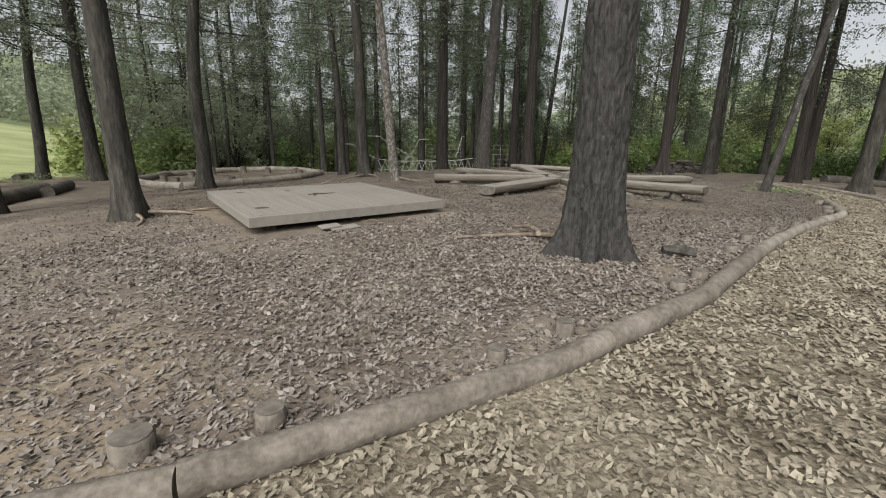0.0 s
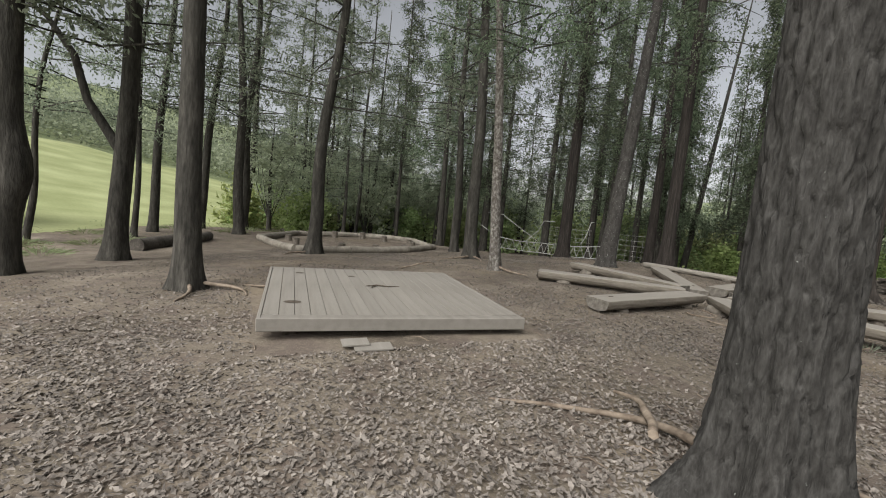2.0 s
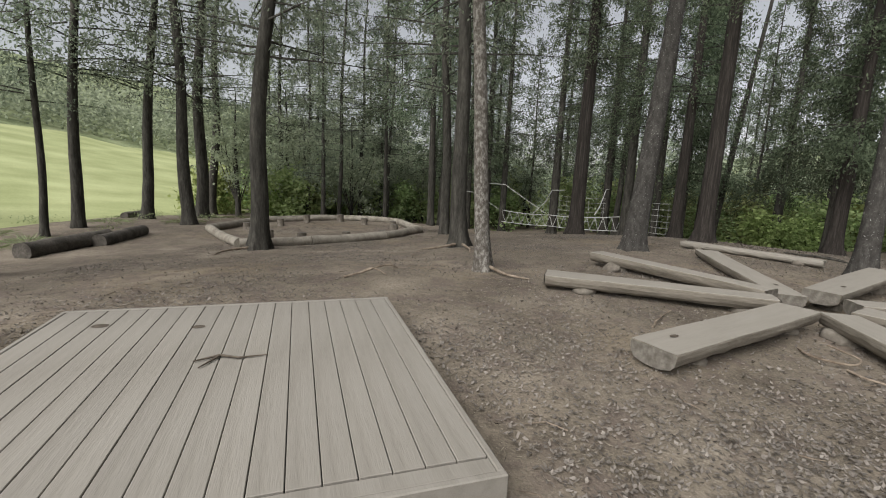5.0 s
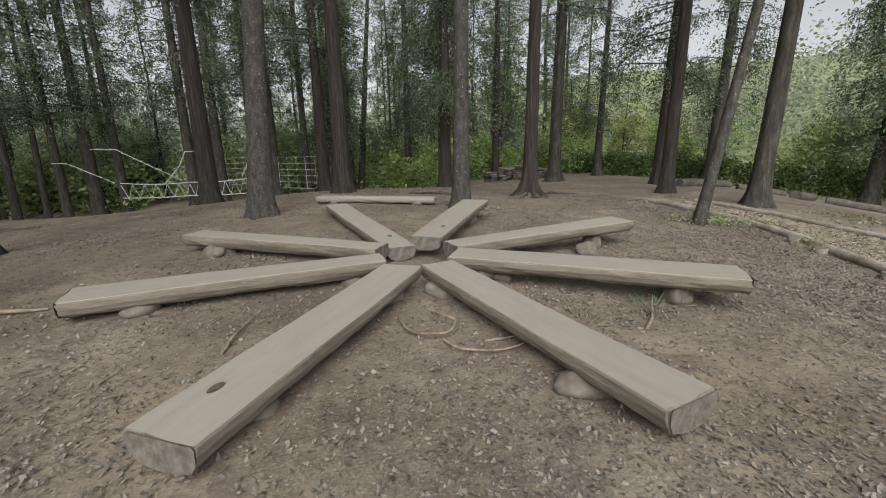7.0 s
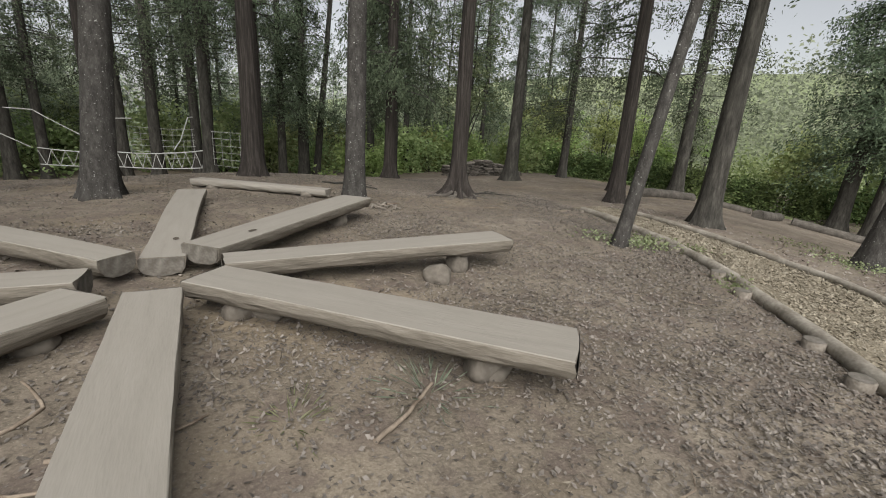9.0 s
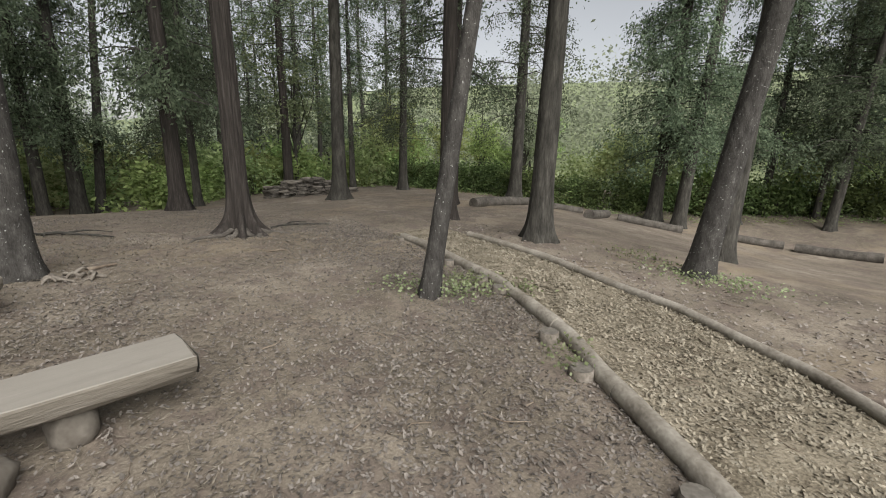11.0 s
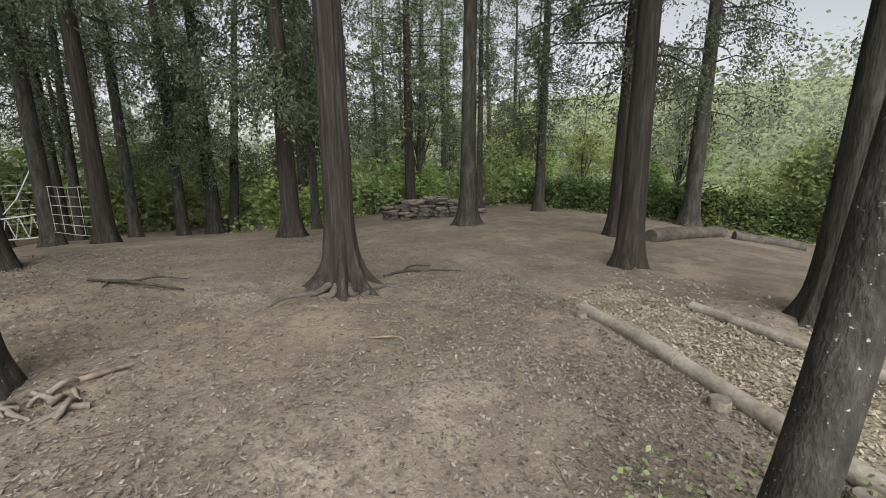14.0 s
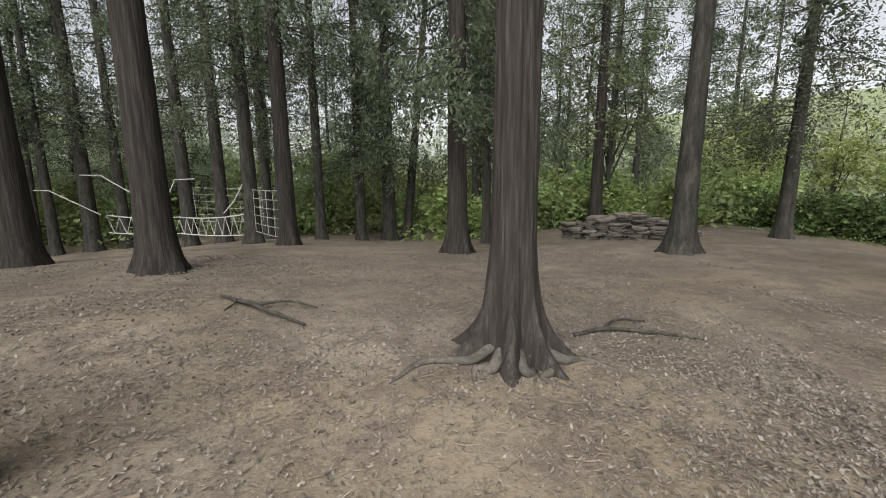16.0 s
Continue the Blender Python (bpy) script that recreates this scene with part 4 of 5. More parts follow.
def scatter(n, x0, x1, y0, y1, kinds, smin, smax, apart, keep=None):
    done = []
    for _ in range(n * 12):
        if len(done) >= n:
            break
        x, y = random.uniform(x0, x1), random.uniform(y0, y1)
        if any((x - a) ** 2 + (y - b) ** 2 < apart ** 2 for a, b in done) or in_meadow(np.float64(x), np.float64(y)) or (keep and not keep(x, y)):
            continue
        done.append((x, y))
        far_tree(x, y, random.choice(kinds), random.uniform(smin, smax))


random.seed(5)
scatter(28, -14, 26, 34, 54, ["far_conifer", "far_conifer", "pale"], 0.75, 1.05, 2.3)
scatter(14, -20, 40, 54, 75, ["far_conifer", "pale", "pale"], 0.8, 1.1, 4)
scatter(26, -26, -9, 24, 46, ["pale", "pale", "far_pine"], 0.6, 1.0, 2.4)
scatter(16, -13, 1, 35, 46, ["pale", "pale", "bright"], 0.5, 0.75, 2.2)
scatter(16, 24, 46, 24, 50, ["bright", "pale", "pale"], 0.6, 1.0, 3, lambda x, y: x + y > 54)
scatter(14, 36, 64, -14, 34, ["pale", "pale", "bright"], 0.55, 0.9, 3.6)
scatter(8, 29, 40, -4, 8, ["far_conifer"], 0.8, 1.0, 3)
for x, y in [(25, 34), (28, 33), (30, 30.5), (27.5, 37), (32, 34.5), (23, 36)]:
    far_tree(x, y, "far_conifer", random.uniform(0.9, 1.1))


def hillside(name, n, pick, spread, per, leaf, mat, label, tall=7):
    """Far woods on the slopes: many loose clumps of leaves with an uneven top."""
    g = np.random.default_rng(len(name))
    c = []
    for _ in range(n):
        x, y = pick(g)
        h = g.uniform(1, tall) ** 1.0 if g.random() < 0.7 else g.uniform(1, tall * 0.5)
        r_ = g.uniform(1.0, 2.4) * spread
        q = g.normal(0, 0.5, (per, 3)) * np.array([r_, r_, r_ * 0.9])
        c.append(q + np.array([x, y, gz(x, y) + h]))
    c = np.concatenate(c)
    m = len(c)
    u = unit(g.normal(0, 1, (m, 3)) * np.array([1, 1, 0.6])) * g.uniform(0.5, 1.0, (m, 1)) * leaf
    w = unit(np.cross(u, g.normal(0, 1, (m, 3)))) * g.uniform(0.35, 0.6, (m, 1)) * leaf
    v, f = kites(c, u, w)
    tagged(part(name, mesh_of(name, v, f, mat)), label, "woods", kind="stuff")


def west_slope(g):
    a, r_ = g.uniform(radians(95), radians(178)), g.uniform(82, 125)
    return r_ * math.cos(a), r_ * math.sin(a)


def east_slope(g):
    a, r_ = g.uniform(radians(-20), radians(62)), g.uniform(48, 110)
    return 3 + r_ * math.cos(a), 8 + r_ * math.sin(a)


def north_slope(g):
    a, r_ = g.uniform(radians(58), radians(112)), g.uniform(36, 90)
    return 3 + r_ * math.cos(a), 8 + r_ * math.sin(a)


# the slopes' haze is only the paler leaf colour
hillside("west_woods", 1250, west_slope, 1.5, 38, 0.42, M_LEAF_FAR, "broadleaf woods on the hillside beyond the meadow, haze painted into the leaf colour")
hillside("eastern_woods", 1200, east_slope, 1.35, 40, 0.3, M_LEAF_FAR, "broadleaf woods on the hillside beyond the hedge, green lightened for haze", 11)
hillside("north_woods_far", 900, north_slope, 1.1, 42, 0.24, M_LEAF_FAR, "broadleaf woods behind the conifers, leaf colour paled for haze")

# undergrowth
BUSH = [bush_mesh(70 + k, 1.5, 1.7, 1200, M_LEAF_BRIGHT, 1.5) for k in range(3)]
SHADE = [bush_mesh(76 + k, 1.7, 2.1, 1000, M_SHADE_LEAF, 1.5) for k in range(2)]
HEDGE = [bush_mesh(90 + k, 1.3, 1.35, 1700, M_HEDGE, 1.1) for k in range(2)]


def shrub(x, y, pool, s, name, label, cat, group):
    b = thing(name, pose(x, y, gz(x, y) - 0.05, 0, 0, random.uniform(0, 360)) @ Matrix.Diagonal((s, s, s * random.uniform(0.85, 1.15), 1)), label, cat, group)
    fo, st = random.choice(pool)
    part("foliage", fo, b)
    tagged(part("branchwork", st, b), kind="stuff")


for k in range(56):
    x, y = random.uniform(-12, 24), random.uniform(33.5, 41)
    shrub(x, y, SHADE, random.uniform(0.8, 1.6), "shrub", "leafy light-green shrub under the trees", "shrub", "undergrowth")
for k in range(26):
    x, y = random.uniform(12, 26), random.uniform(26.5, 33)
    shrub(x, y, BUSH + SHADE, random.uniform(0.8, 1.3), "shrub", "bright green shrub behind the log stack", "shrub", "undergrowth")
for k in range(20):
    x, y = random.uniform(-20, -8), random.uniform(24, 34)
    shrub(x, y, SHADE + BUSH, random.uniform(0.7, 1.3), "shrub", "leafy light-green shrub under the trees", "shrub", "undergrowth")
HEDGE_LINE = [(25.5, 27.5), (23.2, 21.0), (23.4, 16.2), (25.6, 13.0), (28.5, 9.2), (31.0, 4.0)]
s = 0.0
while s < line_length(HEDGE_LINE):
    (x, y), _ = along(HEDGE_LINE, s)
    shrub(x + random.uniform(-0.2, 0.2), y + random.uniform(-0.2, 0.2), HEDGE, random.uniform(0.72, 0.95), "hedge_shrub", "dark green clipped hedge shrub at the edge of the clearing", "hedge", "hedge")
    s += 0.75
for k in range(16):
    x, y = random.uniform(31, 40), random.uniform(-4, 28)
    if x > 27 + abs(y - 12) * 0.15:
        shrub(x + 1.5, y, SHADE + BUSH[:1], random.uniform(1.0, 1.7), "shrub", "bright green shrub beyond the hedge", "shrub", "undergrowth")


# ---------------------------------------------------------------- stack of log rounds
random.seed(9)
pile_c = Vector((16.45, 22.9))
pile = thing("log_stack", pose(pile_c.x, pile_c.y, gz(*pile_c)), "heap of short sawn log rounds stacked by a tree", "log stack")
R_MESH = []
for k in range(3):
    v, f = tube([(0, 0, 0), (0, 0, 0.03), (0, 0, 0.05 + 0.015 * k)], [0.21, 0.215, 0.205], 12, 1, 0.14, k)
    rm = mesh_of("log_round", v, f, [M_LOG_DARK, M_LOG], False)
    rm.polygons[len(f) - 1].material_index = 1
    R_MESH.append((rm, 0.05 + 0.015 * k))
cols = []
for _ in range(260):
    x, y = random.uniform(-1.7, 1.7), random.uniform(-1.2, 1.2)
    if (x / 1.75) ** 2 + (y / 1.25) ** 2 < 1 and all((x - a) ** 2 + (y - b) ** 2 > 0.36 ** 2 for a, b in cols):
        cols.append((x, y))
for x, y in cols:
    a = math.radians(-40)
    X, Y = x * math.cos(a) - y * math.sin(a), x * math.sin(a) + y * math.cos(a)
    z = gz(pile_c.x + X, pile_c.y + Y) - gz(*pile_c) - 0.02
    top = 0.55 * (1 - ((x / 2.0) ** 2 + (y / 1.5) ** 2)) + random.uniform(-0.05, 0.15)
    while z < top:
        me, h = random.choice(R_MESH)
        part("log_round", me, pile, "", pose(X + random.uniform(-0.07, 0.07), Y + random.uniform(-0.07, 0.07), z, random.uniform(-4, 4), random.uniform(-4, 4), random.uniform(0, 360)))
        z += h + 0.008

# ---------------------------------------------------------------- rope course between the far trees
rope = thing("rope_course", pose(0, 0, 0), "low rope bridge and nets strung between trees", "rope course")


def cord(name, pts, r=0.018, label=""):
    v, f = tube(pts, [r] * len(pts), 6)
    return part(name, mesh_of(name, v, f, M_ROPE, True), rope, label)


def sag(a, b, drop, n=6):
    return [tuple(a[i] + (b[i] - a[i]) * k / n - (drop * 4 * (k / n) * (1 - k / n) if i == 2 else 0) for i in range(3)) for k in range(n + 1)]


cord("hand_rope", sag((-0.6, 31.8, -0.42), (2.2, 31.0, -0.5), 0.08), 0.021)
cord("hand_rope", sag((2.2, 31.0, -0.5), (5.4, 27.8, -0.12), 0.1), 0.021)
cord("foot_rope", sag((-0.6, 31.8, -1.12), (2.2, 31.0, -1.15), 0.04), 0.021)
cord("foot_rope", sag((2.2, 31.0, -1.15), (5.4, 27.8, -0.85), 0.06), 0.021)
for seg_a, seg_b, n in [((-0.6, 31.8), (2.2, 31.0), 12), ((2.2, 31.0), (5.4, 27.8), 18)]:
    top0, top1 = (-0.42, -0.5) if n == 12 else (-0.5, -0.12)
    bot0, bot1 = (-1.12, -1.15) if n == 12 else (-1.15, -0.85)
    for k in range(n):
        f0, f1 = k / n, (k + 1) / n
        if k % 2:
            f0, f1 = f1, f0
        a = (seg_a[0] + (seg_b[0] - seg_a[0]) * f0, seg_a[1] + (seg_b[1] - seg_a[1]) * f0, top0 + (top1 - top0) * f0 - 0.08)
        b = (seg_a[0] + (seg_b[0] - seg_a[0]) * f1, seg_a[1] + (seg_b[1] - seg_a[1]) * f1, bot0 + (bot1 - bot0) * f1 - 0.03)
        cord("web_rope", [a, b], 0.013)
cord("guy_rope", [(-1.5, 32.2, 1.15), (-0.5, 31.6, 1.13), (-0.1, 31.5, 0.85), (1.9, 31.1, -0.4)], 0.019)
cord("guy_rope", [(2.9, 31.0, 0.98), (2.2, 31.0, 0.95), (1.9, 31.0, 0.3), (1.2, 31.2, -0.5)], 0.021)
cord("guy_rope", [(5.2, 30.2, 1.18), (5.0, 30.0, 1.15), (4.6, 29.3, 0.2), (4.3, 28.9, -0.2)], 0.021)
cord("guy_rope", [(-2.9, 31.8, 0.6), (-2.4, 31.8, 0.58), (-0.8, 31.8, -0.4)], 0.019)
for k in range(6):
    z = 0.65 - 0.27 * k
    cord("net_rope", sag((2.6, 31.4, z), (5.3, 31.2, z - 0.05), 0.06), 0.008)
    cord("net_rope", sag((5.5, 27.4, z + 0.05), (6.8, 24.8, z + 0.12), 0.02), 0.008)
for k in range(7):
    x = 2.7 + 0.42 * k
    cord("net_rope", [(x, 31.4, 0.62), (x + 0.03, 31.35, -0.75)], 0.007)
for k in range(5):
    f_ = (k + 0.5) / 5
    cord("net_rope", [(5.5 + 1.3 * f_, 27.4 - 2.6 * f_, 0.7), (5.5 + 1.3 * f_, 27.4 - 2.6 * f_, -0.6)], 0.007)

# ---------------------------------------------------------------- hut at the meadow
hut = thing("hut", pose(-20.4, 11.7, gz(-19.3, 12.0), 0, 0, 30), "dark timber hut with a flat sheet roof on a stone base", "hut")
for name, v, mat in [("base", block(0, 0, 0.45, 5.0, 4.0, 1.3, 0.03), M_STONE), ("wall", block(0, 0, 2.3, 4.8, 3.8, 2.4, 0.02), M_HUT), ("roof", block(0, 0, 3.58, 5.5, 4.5, 0.14, 0.02), M_ROOF), ("railing", block(2.9, 0, 1.75, 0.08, 3.6, 0.95, 0.01), M_HUT), ("corner_post", block(2.42, 1.92, 2.3, 0.14, 0.14, 2.4, 0.01), M_HUT)]:
    part(name, mesh_of(name, v[0], v[1], mat), hut)
for k in range(9):
    stone("boulder", -15.2 - 0.45 * (k % 5), 9.6 + 0.9 * (k // 3) + 0.3 * (k % 3), 0.5, 0.42, 0.36, 200 + k, "grey boulder by the hut")["group"] = "boulders by the hut"


# ---------------------------------------------------------------- sticks, roots and plants
def bent(pts):
    """A smooth, slightly crooked line through the points."""
    q = [Vector(p) for p in pts]
    q = [q[0] * 2 - q[1]] + q + [q[-1] * 2 - q[-2]]
    out = []
    for i in range(1, len(q) - 2):
        for k in range(4):
            f_ = k / 4
            p = 0.5 * (2 * q[i] + (q[i + 1] - q[i - 1]) * f_ + (2 * q[i - 1] - 5 * q[i] + 4 * q[i + 1] - q[i + 2]) * f_ ** 2 + (3 * q[i] - q[i - 1] - 3 * q[i + 1] + q[i + 2]) * f_ ** 3)
            w = noise.noise_vector(p * 9) * 0.018
            out.append((p.x + w.x, p.y + w.y, p.z))
    return out + [tuple(q[-2])]


def stick(pts, r0, r1, label, name="stick", mat=None, lift=0.012):
    P3 = [(x, y, gz(x, y) + lift + z) for x, y, z in bent(pts)]
    n = len(P3)
    v, f = tube(P3, [r0 + (r1 - r0) * k / (n - 1) for k in range(n)], 6, 1, 0.25, int(abs(pts[0][0] * 50)))
    return tagged(part(name, mesh_of(name, v, f, mat or M_TWIG, True)), label, name)


stick([(1.23, 9.2, 0), (1.38, 9.45, 0.03), (1.5, 9.65, 0.02), (1.6, 9.75, 0.05)], 0.012, 0.006, "dry curved stick lying on the soil")
stick([(2.55, 9.05, 0), (2.5, 8.8, 0.02), (2.66, 8.6, 0.05), (2.85, 8.75, 0.06), (2.75, 9.0, 0.08)], 0.014, 0.008, "pale twisted twig by the benches")
stick([(2.64, 8.57, 0.01), (2.66, 8.35, 0.03), (2.9, 8.2, 0.03), (3.1, 8.22, 0.02)], 0.012, 0.006, "pale twisted twig by the benches")
stick([(2.9, 8.42, 0), (3.2, 8.32, 0.03), (3.5, 8.45, 0.02)], 0.012, 0.006, "pale twisted twig by the benches")
stick([(4.15, 7.93, 0), (4.4, 8.05, 0.02), (4.63, 8.2, 0.04)], 0.016, 0.01, "broken pine twig lying on the soil")
stick([(7.05, 16.9, 0), (7.25, 16.6, 0.05), (7.5, 16.3, 0.04), (7.85, 15.95, 0.0)], 0.032, 0.015, "fallen crooked branch on bare soil", mat=M_BARK)
stick([(7.3, 16.55, 0.03), (7.62, 16.6, 0.06), (7.95, 16.45, 0.02)], 0.022, 0.008, "fallen crooked branch on bare soil", mat=M_BARK)
stick([(6.9, 17.05, 0.02), (7.1, 16.75, 0.03), (7.05, 16.45, 0.02)], 0.02, 0.008, "fallen crooked branch on bare soil", mat=M_BARK)
stick([(10.3, 15.35, 0), (10.7, 15.4, 0.03), (11.1, 15.25, 0.02), (11.5, 15.05, 0)], 0.028, 0.012, "dark branch lying on bare soil", mat=M_BARK)
stick([(10.65, 15.4, 0.02), (10.95, 15.6, 0.05), (11.3, 15.62, 0.01)], 0.02, 0.008, "dark branch lying on bare soil", mat=M_BARK)
stick([(6.85, 13.62, 0), (7.05, 13.68, 0.01), (7.3, 13.76, 0.01)], 0.03, 0.015, "pale broken branch beside the stump roots")
stick([(-2.6, 10.5, 0), (-2.35, 10.7, 0.06), (-2.1, 10.95, 0.12), (-1.95, 11.1, 0.05)], 0.02, 0.008, "tangle of dead twigs on the soil")
stick([(-2.5, 10.85, 0), (-2.25, 10.75, 0.1), (-2.0, 10.6, 0.04)], 0.015, 0.006, "tangle of dead twigs on the soil")
stick([(-4.2, 7.4, 0), (-3.75, 7.3, 0.03), (-3.4, 7.5, 0.01)], 0.02, 0.01, "thin dead branch by the pine")
stick([(9.05, 13.3, 0), (9.25, 13.1, 0.03), (9.2, 12.85, 0.0)], 0.012, 0.006, "curved dead twig on the soil")
for x0, y0, pts in [(0.56, 3.78, [(0.1, 0.35, 0.06), (-0.1, 0.62, 0.03), (-0.6, 0.72, 0.01), (-1.15, 0.72, -0.01)]), (0.56, 3.78, [(-0.2, 0.25, 0.12), (-0.12, 0.75, 0.1), (-0.2, 1.1, 0.03)]), (0.56, 3.78, [(0.3, 0.1, 0.08), (0.62, 0.2, 0.03), (1.0, 0.1, -0.02)]), (-1.4, 15.0, [(-0.1, -0.1, 0.08), (-0.5, -0.5, 0.03), (-0.9, -0.6, 0)]), (-1.4, 15.0, [(0.1, -0.2, 0.08), (0.3, -0.8, 0.03), (0.35, -1.2, 0)]), (-6.25, 14.35, [(-0.1, -0.2, 0.06), (-0.4, -0.7, 0.03), (-0.3, -1.2, 0)]), (-4.8, 6.98, [(0.1, -0.1, 0.08), (0.35, -0.45, 0.03), (0.4, -0.75, 0)]), (-4.8, 6.98, [(0.15, 0.05, 0.08), (0.7, 0.1, 0.02), (1.0, -0.2, 0)]), (-0.64, 11.5, [(0.1, -0.1, 0.08), (0.35, -0.4, 0.03), (0.7, -0.5, 0)])]:
    stick([(x0 + a, y0 + b, c) for a, b, c in pts], 0.032, 0.012, "bare root running over the soil from a tree", "root", M_TWIG)
for k, (ang, reach) in enumerate([(200, 1.15), (172, 0.85), (228, 0.7), (262, 0.6), (292, 0.75), (325, 0.95), (10, 0.7), (60, 0.6), (120, 0.7)]):
    ca, sa = math.cos(radians(ang)), math.sin(radians(ang))
    cb, sb = math.cos(radians(ang + (14 if k % 2 else -16))), math.sin(radians(ang + (14 if k % 2 else -16)))
    stick([(9.53 + 0.2 * ca, 15.0 + 0.2 * sa, 0.1), (9.53 + 0.42 * ca, 15.0 + 0.42 * sa, 0.03), (9.53 + 0.65 * reach * cb, 15.0 + 0.65 * reach * sb, 0.0), (9.53 + reach * ca, 15.0 + reach * sa, -0.03)], 0.055, 0.016, "gnarled root spreading over the soil from a conifer", "root", M_LOG_DARK)
# rotten bark and roots at the foot of the grey conifer
random.seed(77)
for k in range(11):
    a, x0, y0 = random.uniform(0, 6.28), random.uniform(6.55, 7.0), random.uniform(13.2, 13.58)
    l = random.uniform(0.05, 0.13)
    stick([(x0 - l * math.cos(a), y0 - l * math.sin(a), 0.01), (x0, y0, random.uniform(0.02, 0.07)), (x0 + l * math.cos(a + 0.5), y0 + l * math.sin(a + 0.5), 0.0)], 0.026, 0.01, "pale piece of rotten root at the foot of a conifer", "root", M_LOG)
# broken log piece by the big pine
v, f = tube([(0, 0, 0.06), (0.14, 0.02, 0.07), (0.29, 0.0, 0.05)], [0.04, 0.052, 0.042], 12, 1, 0.6, 3)
tagged(part("broken_log", mesh_of("broken_log", v, f, M_BARK), None, "", pose(1.4, 3.54, gz(1.5, 3.5) - 0.01, 0, 0, -25)), "short broken piece of dark log on leaf litter", "log")
random.seed(21)
twigs = []
for _ in range(420):
    x, y = random.uniform(-6, 13), random.uniform(2.2, 18)
    a, l = random.uniform(0, 6.28), random.uniform(0.06, 0.3)
    z = gz(x, y) + 0.012
    twigs.append(tube([(x, y, z), (x + l / 2 * math.cos(a), y + l / 2 * math.sin(a), z + 0.008), (x + l * math.cos(a + 0.4), y + l * math.sin(a + 0.4), z)], [0.005, 0.004, 0.002], 4))
v, f = merged(twigs)
tagged(part("fallen_twigs", mesh_of("fallen_twigs", v, f, M_TWIG)), "small dry twigs scattered over the soil", "twigs", kind="stuff")


def tuft(x, y, r, h, n, mat, name, label, wide=0.004, leafy=False):
    g = np.random.default_rng(int(abs(x) * 100))
    c = np.stack([g.normal(0, r * 0.5, n), g.normal(0, r * 0.5, n)], 1)
    zz = np.array([gz(x + a, y + b) - gz(x, y) for a, b in c])
    if leafy:
        ctr = np.stack([c[:, 0], c[:, 1], zz + g.uniform(0.02, h, n)], 1)
        u = unit(g.normal(0, 1, (n, 3)) * np.array([1, 1, 0.35])) * g.uniform(0.012, 0.03, (n, 1))
    else:
        u = unit(np.stack([c[:, 0] * 3 + g.normal(0, 0.25, n) * r, c[:, 1] * 3 + g.normal(0, 0.25, n) * r, np.full(n, h)], 1)) * (h * g.uniform(0.35, 0.65, n))[:, None]
        ctr = np.stack([c[:, 0], c[:, 1], zz], 1) + u
    w = unit(np.cross(u, g.normal(0, 1, (n, 3)))) * (g.uniform(0.012, 0.02, (n, 1)) if leafy else wide)
    v, f = kites(ctr, u, w)
    tagged(part(name, mesh_of(name, v, f, mat), None, "", pose(x, y, gz(x, y))), label, "plants", "low plants", "stuff")


tuft(4.63, 8.22, 0.2, 0.16, 60, M_PINE, "pine_sprig", "broken green pine sprig with long needles on the soil")
tuft(3.85, 8.28, 0.2, 0.1, 50, M_GRASS, "grass_tuft", "thin grass tuft in bare soil beside a bench")
for x, y, r, n in [(9.55, 10.1, 0.35, 240), (9.95, 10.1, 0.45, 300), (9.3, 10.6, 0.4, 170), (10.2, 9.6, 0.25, 90), (12.8, 8.3, 0.7, 330), (12.9, 7.7, 0.7, 260), (13.6, 9.2, 0.7, 200), (9.0, 8.5, 0.25, 70), (8.7, 8.35, 0.2, 50)]:
    tuft(x, y, r, 0.13, n, M_GRASS, "weed_patch", "patch of low pale-green weeds at the kerb", leafy=True)
g_ = np.random.default_rng(3)
for k in range(26):
    x, y = g_.uniform(-15.5, -11), g_.uniform(9, 26)
    tuft(float(x), float(y), 0.5, 0.25, 220, M_GRASS, "weed_patch", "patch of grass and weeds at the edge of the meadow", 0.008, k % 2 == 0)


# ---------------------------------------------------------------- leaf litter and wood chips
def flakes(name, x, y, size, mat, label, lift=0.006, tilt=0.35, seed=1, thin=1.0):
    """Thin curled flakes lying on the ground."""
    g = np.random.default_rng(seed)
    n = len(x)
    z = ground_z(x, y) + lift + g.uniform(0, 0.012, n)
    ang = g.uniform(0, 2 * np.pi, n)
    L = size * g.uniform(0.6, 1.35, n)
    W = L * g.uniform(0.35, 0.7, n) * thin
    d1 = np.stack([np.cos(ang), np.sin(ang), g.normal(0, tilt, n)], 1)
    d2 = np.stack([-np.sin(ang), np.cos(ang), g.normal(0, tilt, n)], 1)
    c = np.stack([x, y, z], 1)
    curl = np.stack([np.zeros(n), np.zeros(n), g.uniform(-0.15, 0.35, n) * L], 1)
    a = c - d1 * (L / 2)[:, None] + curl * 0.5
    b = c + d1 * (L / 2)[:, None] + curl * 0.5
    p = c + d2 * (W / 2)[:, None] - d1 * (L * g.uniform(-0.12, 0.2, n))[:, None]
    q = c - d2 * (W / 2)[:, None] + d1 * (L * g.uniform(-0.12, 0.2, n))[:, None]
    v = np.stack([a, q, b, p], 1).reshape(-1, 3)
    i = np.arange(n) * 4
    f = np.concatenate([np.stack([i, i + 1, i + 3], 1), np.stack([i + 1, i + 2, i + 3], 1)])
    tagged(part(name, mesh_of(name, v, f, mat)), label, "litter", kind="stuff")


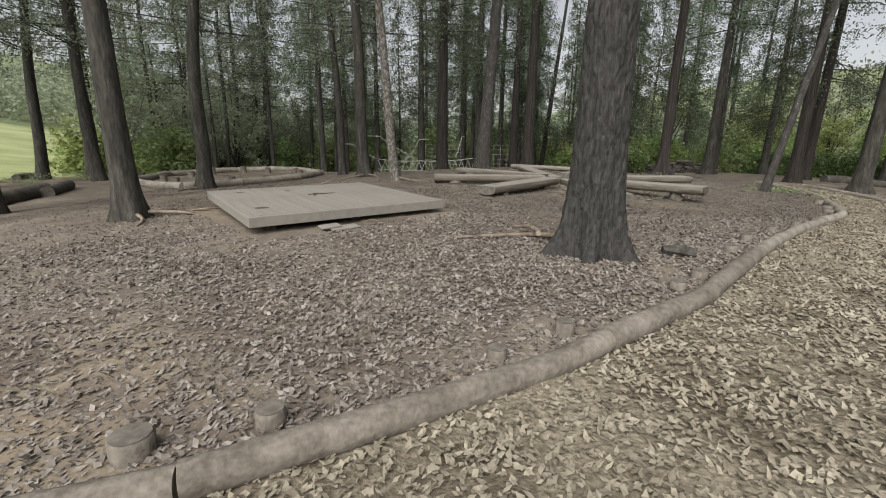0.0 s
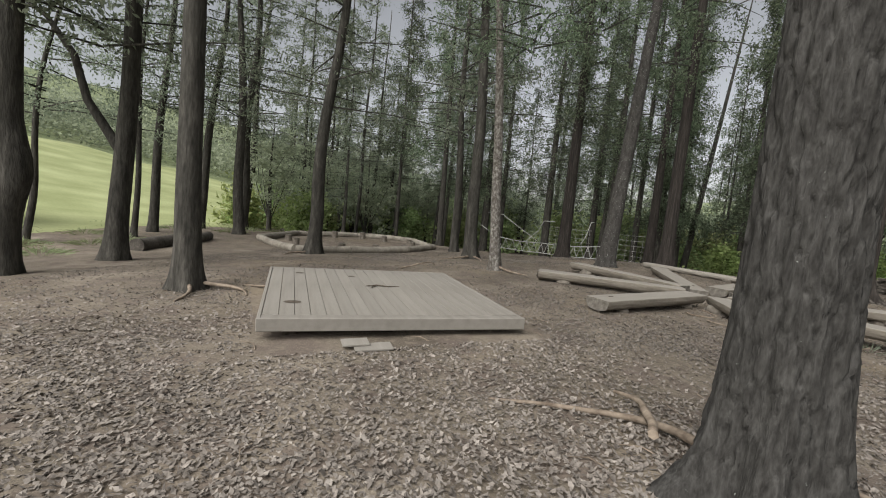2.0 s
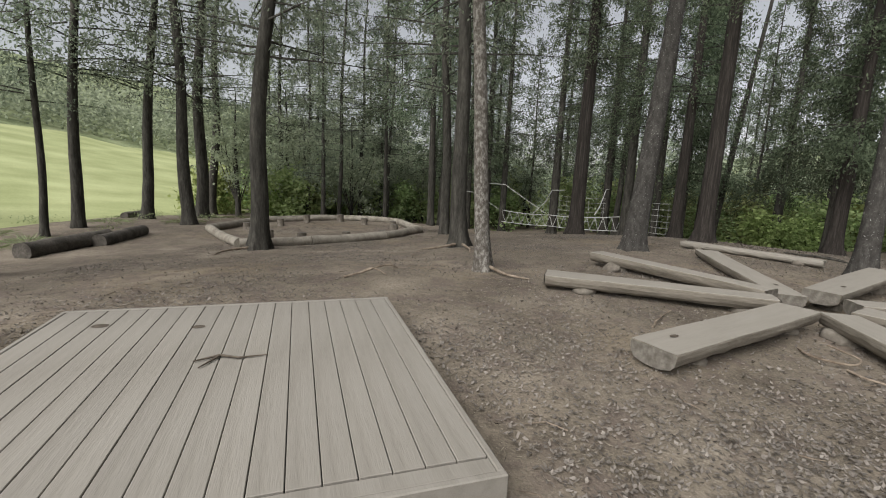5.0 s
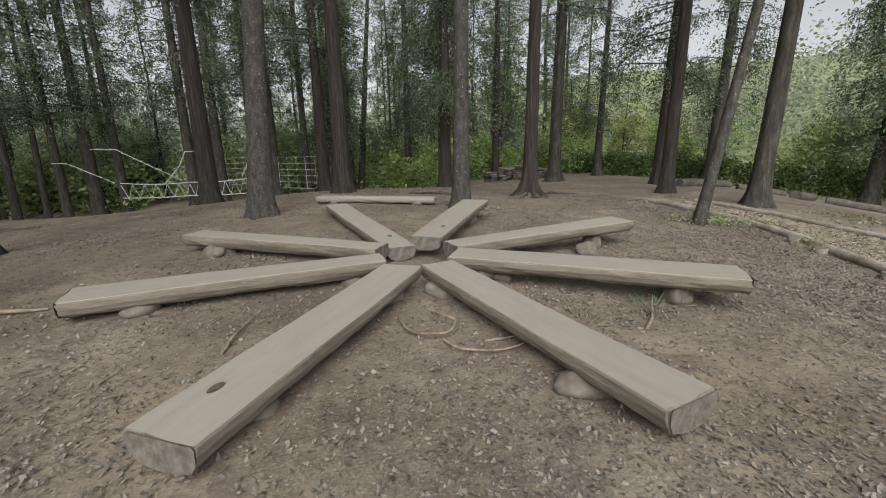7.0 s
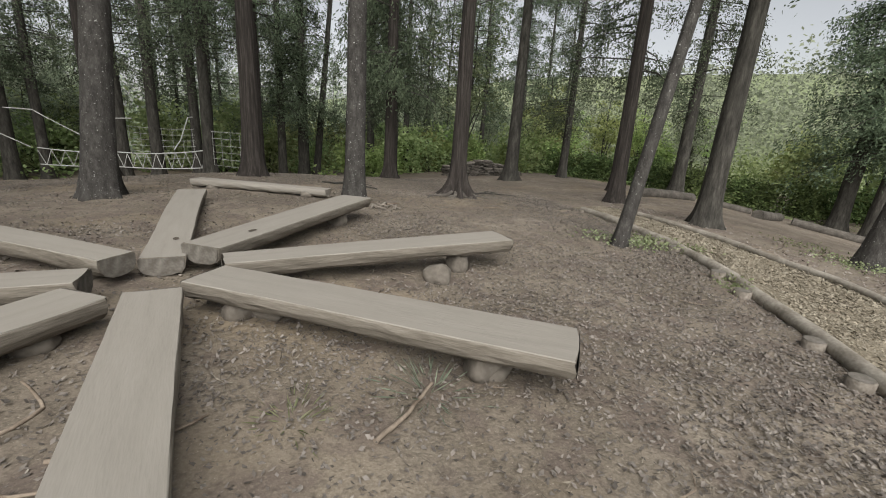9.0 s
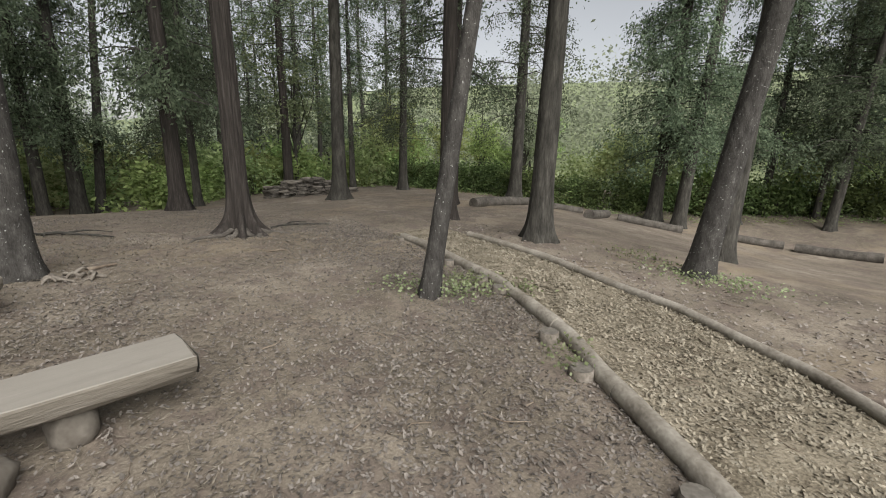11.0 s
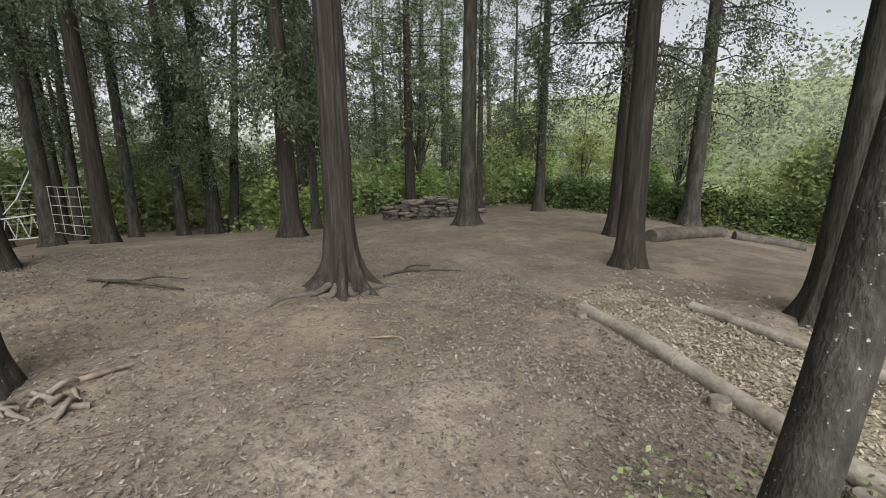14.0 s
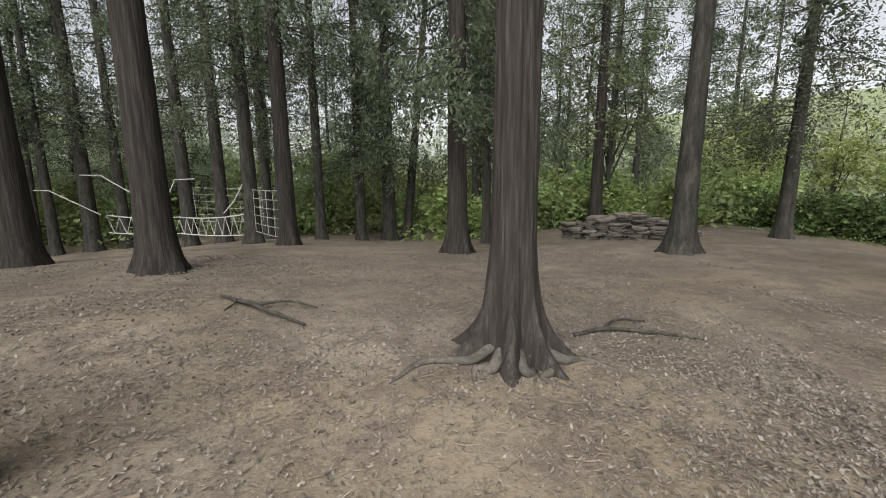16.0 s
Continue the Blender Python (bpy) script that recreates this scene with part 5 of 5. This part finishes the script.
def patchy(x, y):
    """A slow pattern between 0 and 1 for where litter gathers."""
    return 0.5 + 0.25 * np.sin(1.3 * x + 1.1 * np.sin(0.9 * y)) + 0.25 * np.sin(1.7 * y + 1.4 * np.sin(0.8 * x + 1))


N1 = 540000
x, y = g_.uniform(-4.5, 13, N1), g_.uniform(-1.6, 14, N1)
da, db = side_of(KERB, x, y), side_of(KERB_FAR, x, y)
on_path = (da > 0.05) & (da < 2.6) & ((db < -0.03) | (x + y < 5))
on_path &= (y < 13.2) & ((x > -4.2))
pick = on_path & (g_.random(N1) < np.where(y < 5, 1.0, 0.85))
flakes("wood_chips", x[pick], y[pick], 0.036, M_CHIP, "pale wood chips and dry leaves covering the path", seed=4)
N2 = 900000
x, y = g_.uniform(-8, 14, N2), g_.uniform(1, 21, N2)
da = side_of(KERB, x, y)
p_ = 0.8 * np.exp(-np.maximum(-da - 0.2, 0) / 1.5) + 0.85 * np.exp(-((x + 0.6) ** 2 + (y - 3.2) ** 2) / 10)
p_ += 0.24 * patchy(x, y) ** 2 + 0.05 + 0.2 * np.exp(-((x - 1.6) ** 2 + (y - 7.0) ** 2) / 3)
p_ *= 0.3 + 0.9 * patchy(x * 1.3 + 2, y * 1.3)
p_ += 0.45 / (1 + np.exp((y - 4.6 + 0.25 * (x + 2)) / 0.5)) * (0.5 + 0.5 * patchy(x * 0.7, y * 0.9 + 1))
d_l = np.abs((x + 1.98) * math.cos(0.55) + (y - 6.78) * math.sin(0.55))
d_m = np.abs(-(x + 1.98) * math.sin(0.55) + (y - 6.78) * math.cos(0.55))
p_ *= np.where(y > 6.2, 1.7, 1.0)
pick = (da < -0.06) & (g_.random(N2) < p_) & ~((d_l < 1.5) & (d_m < 1.5))
flakes("leaf_litter", x[pick & (y < 6.2)], y[pick & (y < 6.2)], 0.037, M_LITTER, "dry brown leaves and chips scattered on the soil", seed=5)
flakes("leaf_litter", x[pick & (y >= 6.2)], y[pick & (y >= 6.2)], 0.032, M_LITTER, "small dry leaf scraps scattered on the soil", seed=15)
da2 = side_of(KERB_FAR, x, y)
pick = (da2 > 0.05) & (da2 < 5) & (g_.random(N2) < 0.12 * patchy(x, y) + 0.03)
flakes("leaf_litter", x[pick], y[pick], 0.045, M_LITTER, "dry brown leaves scattered beyond the path", seed=6)
N3 = 520000
x, y = g_.uniform(-5, 12.5, N3), g_.uniform(4, 18.5, N3)
da = side_of(KERB, x, y)
bare = np.exp(-((x - 6.6) ** 2 / 5 + (y - 9.6) ** 2 / 7)) + np.exp(-((x - 3.6) ** 2 + (y - 8.2) ** 2) / 3)
p_ = (0.07 + 0.7 * patchy(x * 0.9 + 1, y * 0.9 + 3) ** 2) * np.clip(1 - bare, 0.1, 1) * (0.25 + 0.75 * np.exp(-((x - 7) ** 2 + (y - 11) ** 2) / 30))
d_l = np.abs((x + 2.08) * math.cos(0.5) + (y - 6.74) * math.sin(0.5))
d_m = np.abs(-(x + 2.08) * math.sin(0.5) + (y - 6.74) * math.cos(0.5))
pick = (da < -0.06) & (g_.random(N3) < p_) & ~((d_l < 1.5) & (d_m < 1.5))
flakes("needle_litter", x[pick], y[pick], 0.065, M_STRAW, "dry needles and straw scattered on the soil", seed=8, thin=0.15, tilt=0.1)
N4 = 150000
x, y = g_.uniform(3.5, 15, N4), g_.uniform(8.5, 21, N4)
da = side_of(KERB, x, y)
ok = (da < -0.06) | (y > 13.4)
pick = ok & (g_.random(N4) < 0.05 + 0.26 * patchy(x * 1.6, y * 1.5 + 2) ** 2)
flakes("needle_litter", x[pick], y[pick], 0.1, M_STRAW, "dry straw and needles scattered over bare soil", seed=9, thin=0.13, tilt=0.08)
pick = ok & (g_.random(N4) < 0.04 + 0.16 * patchy(x * 1.2 + 4, y * 1.4) ** 2)
flakes("leaf_litter", x[pick], y[pick], 0.028, M_LITTER, "dry leaves and bark scraps scattered over bare soil", seed=10)
for k in range(34):
    (hx, hy), _ = along(HEDGE_LINE, k * 0.85)
    tuft(hx - 0.9, hy - 0.5, 0.5, 0.22, 90, M_SHADE_LEAF, "weed_patch", "yellow-green grass along the foot of the hedge", 0.012, k % 2 == 0)
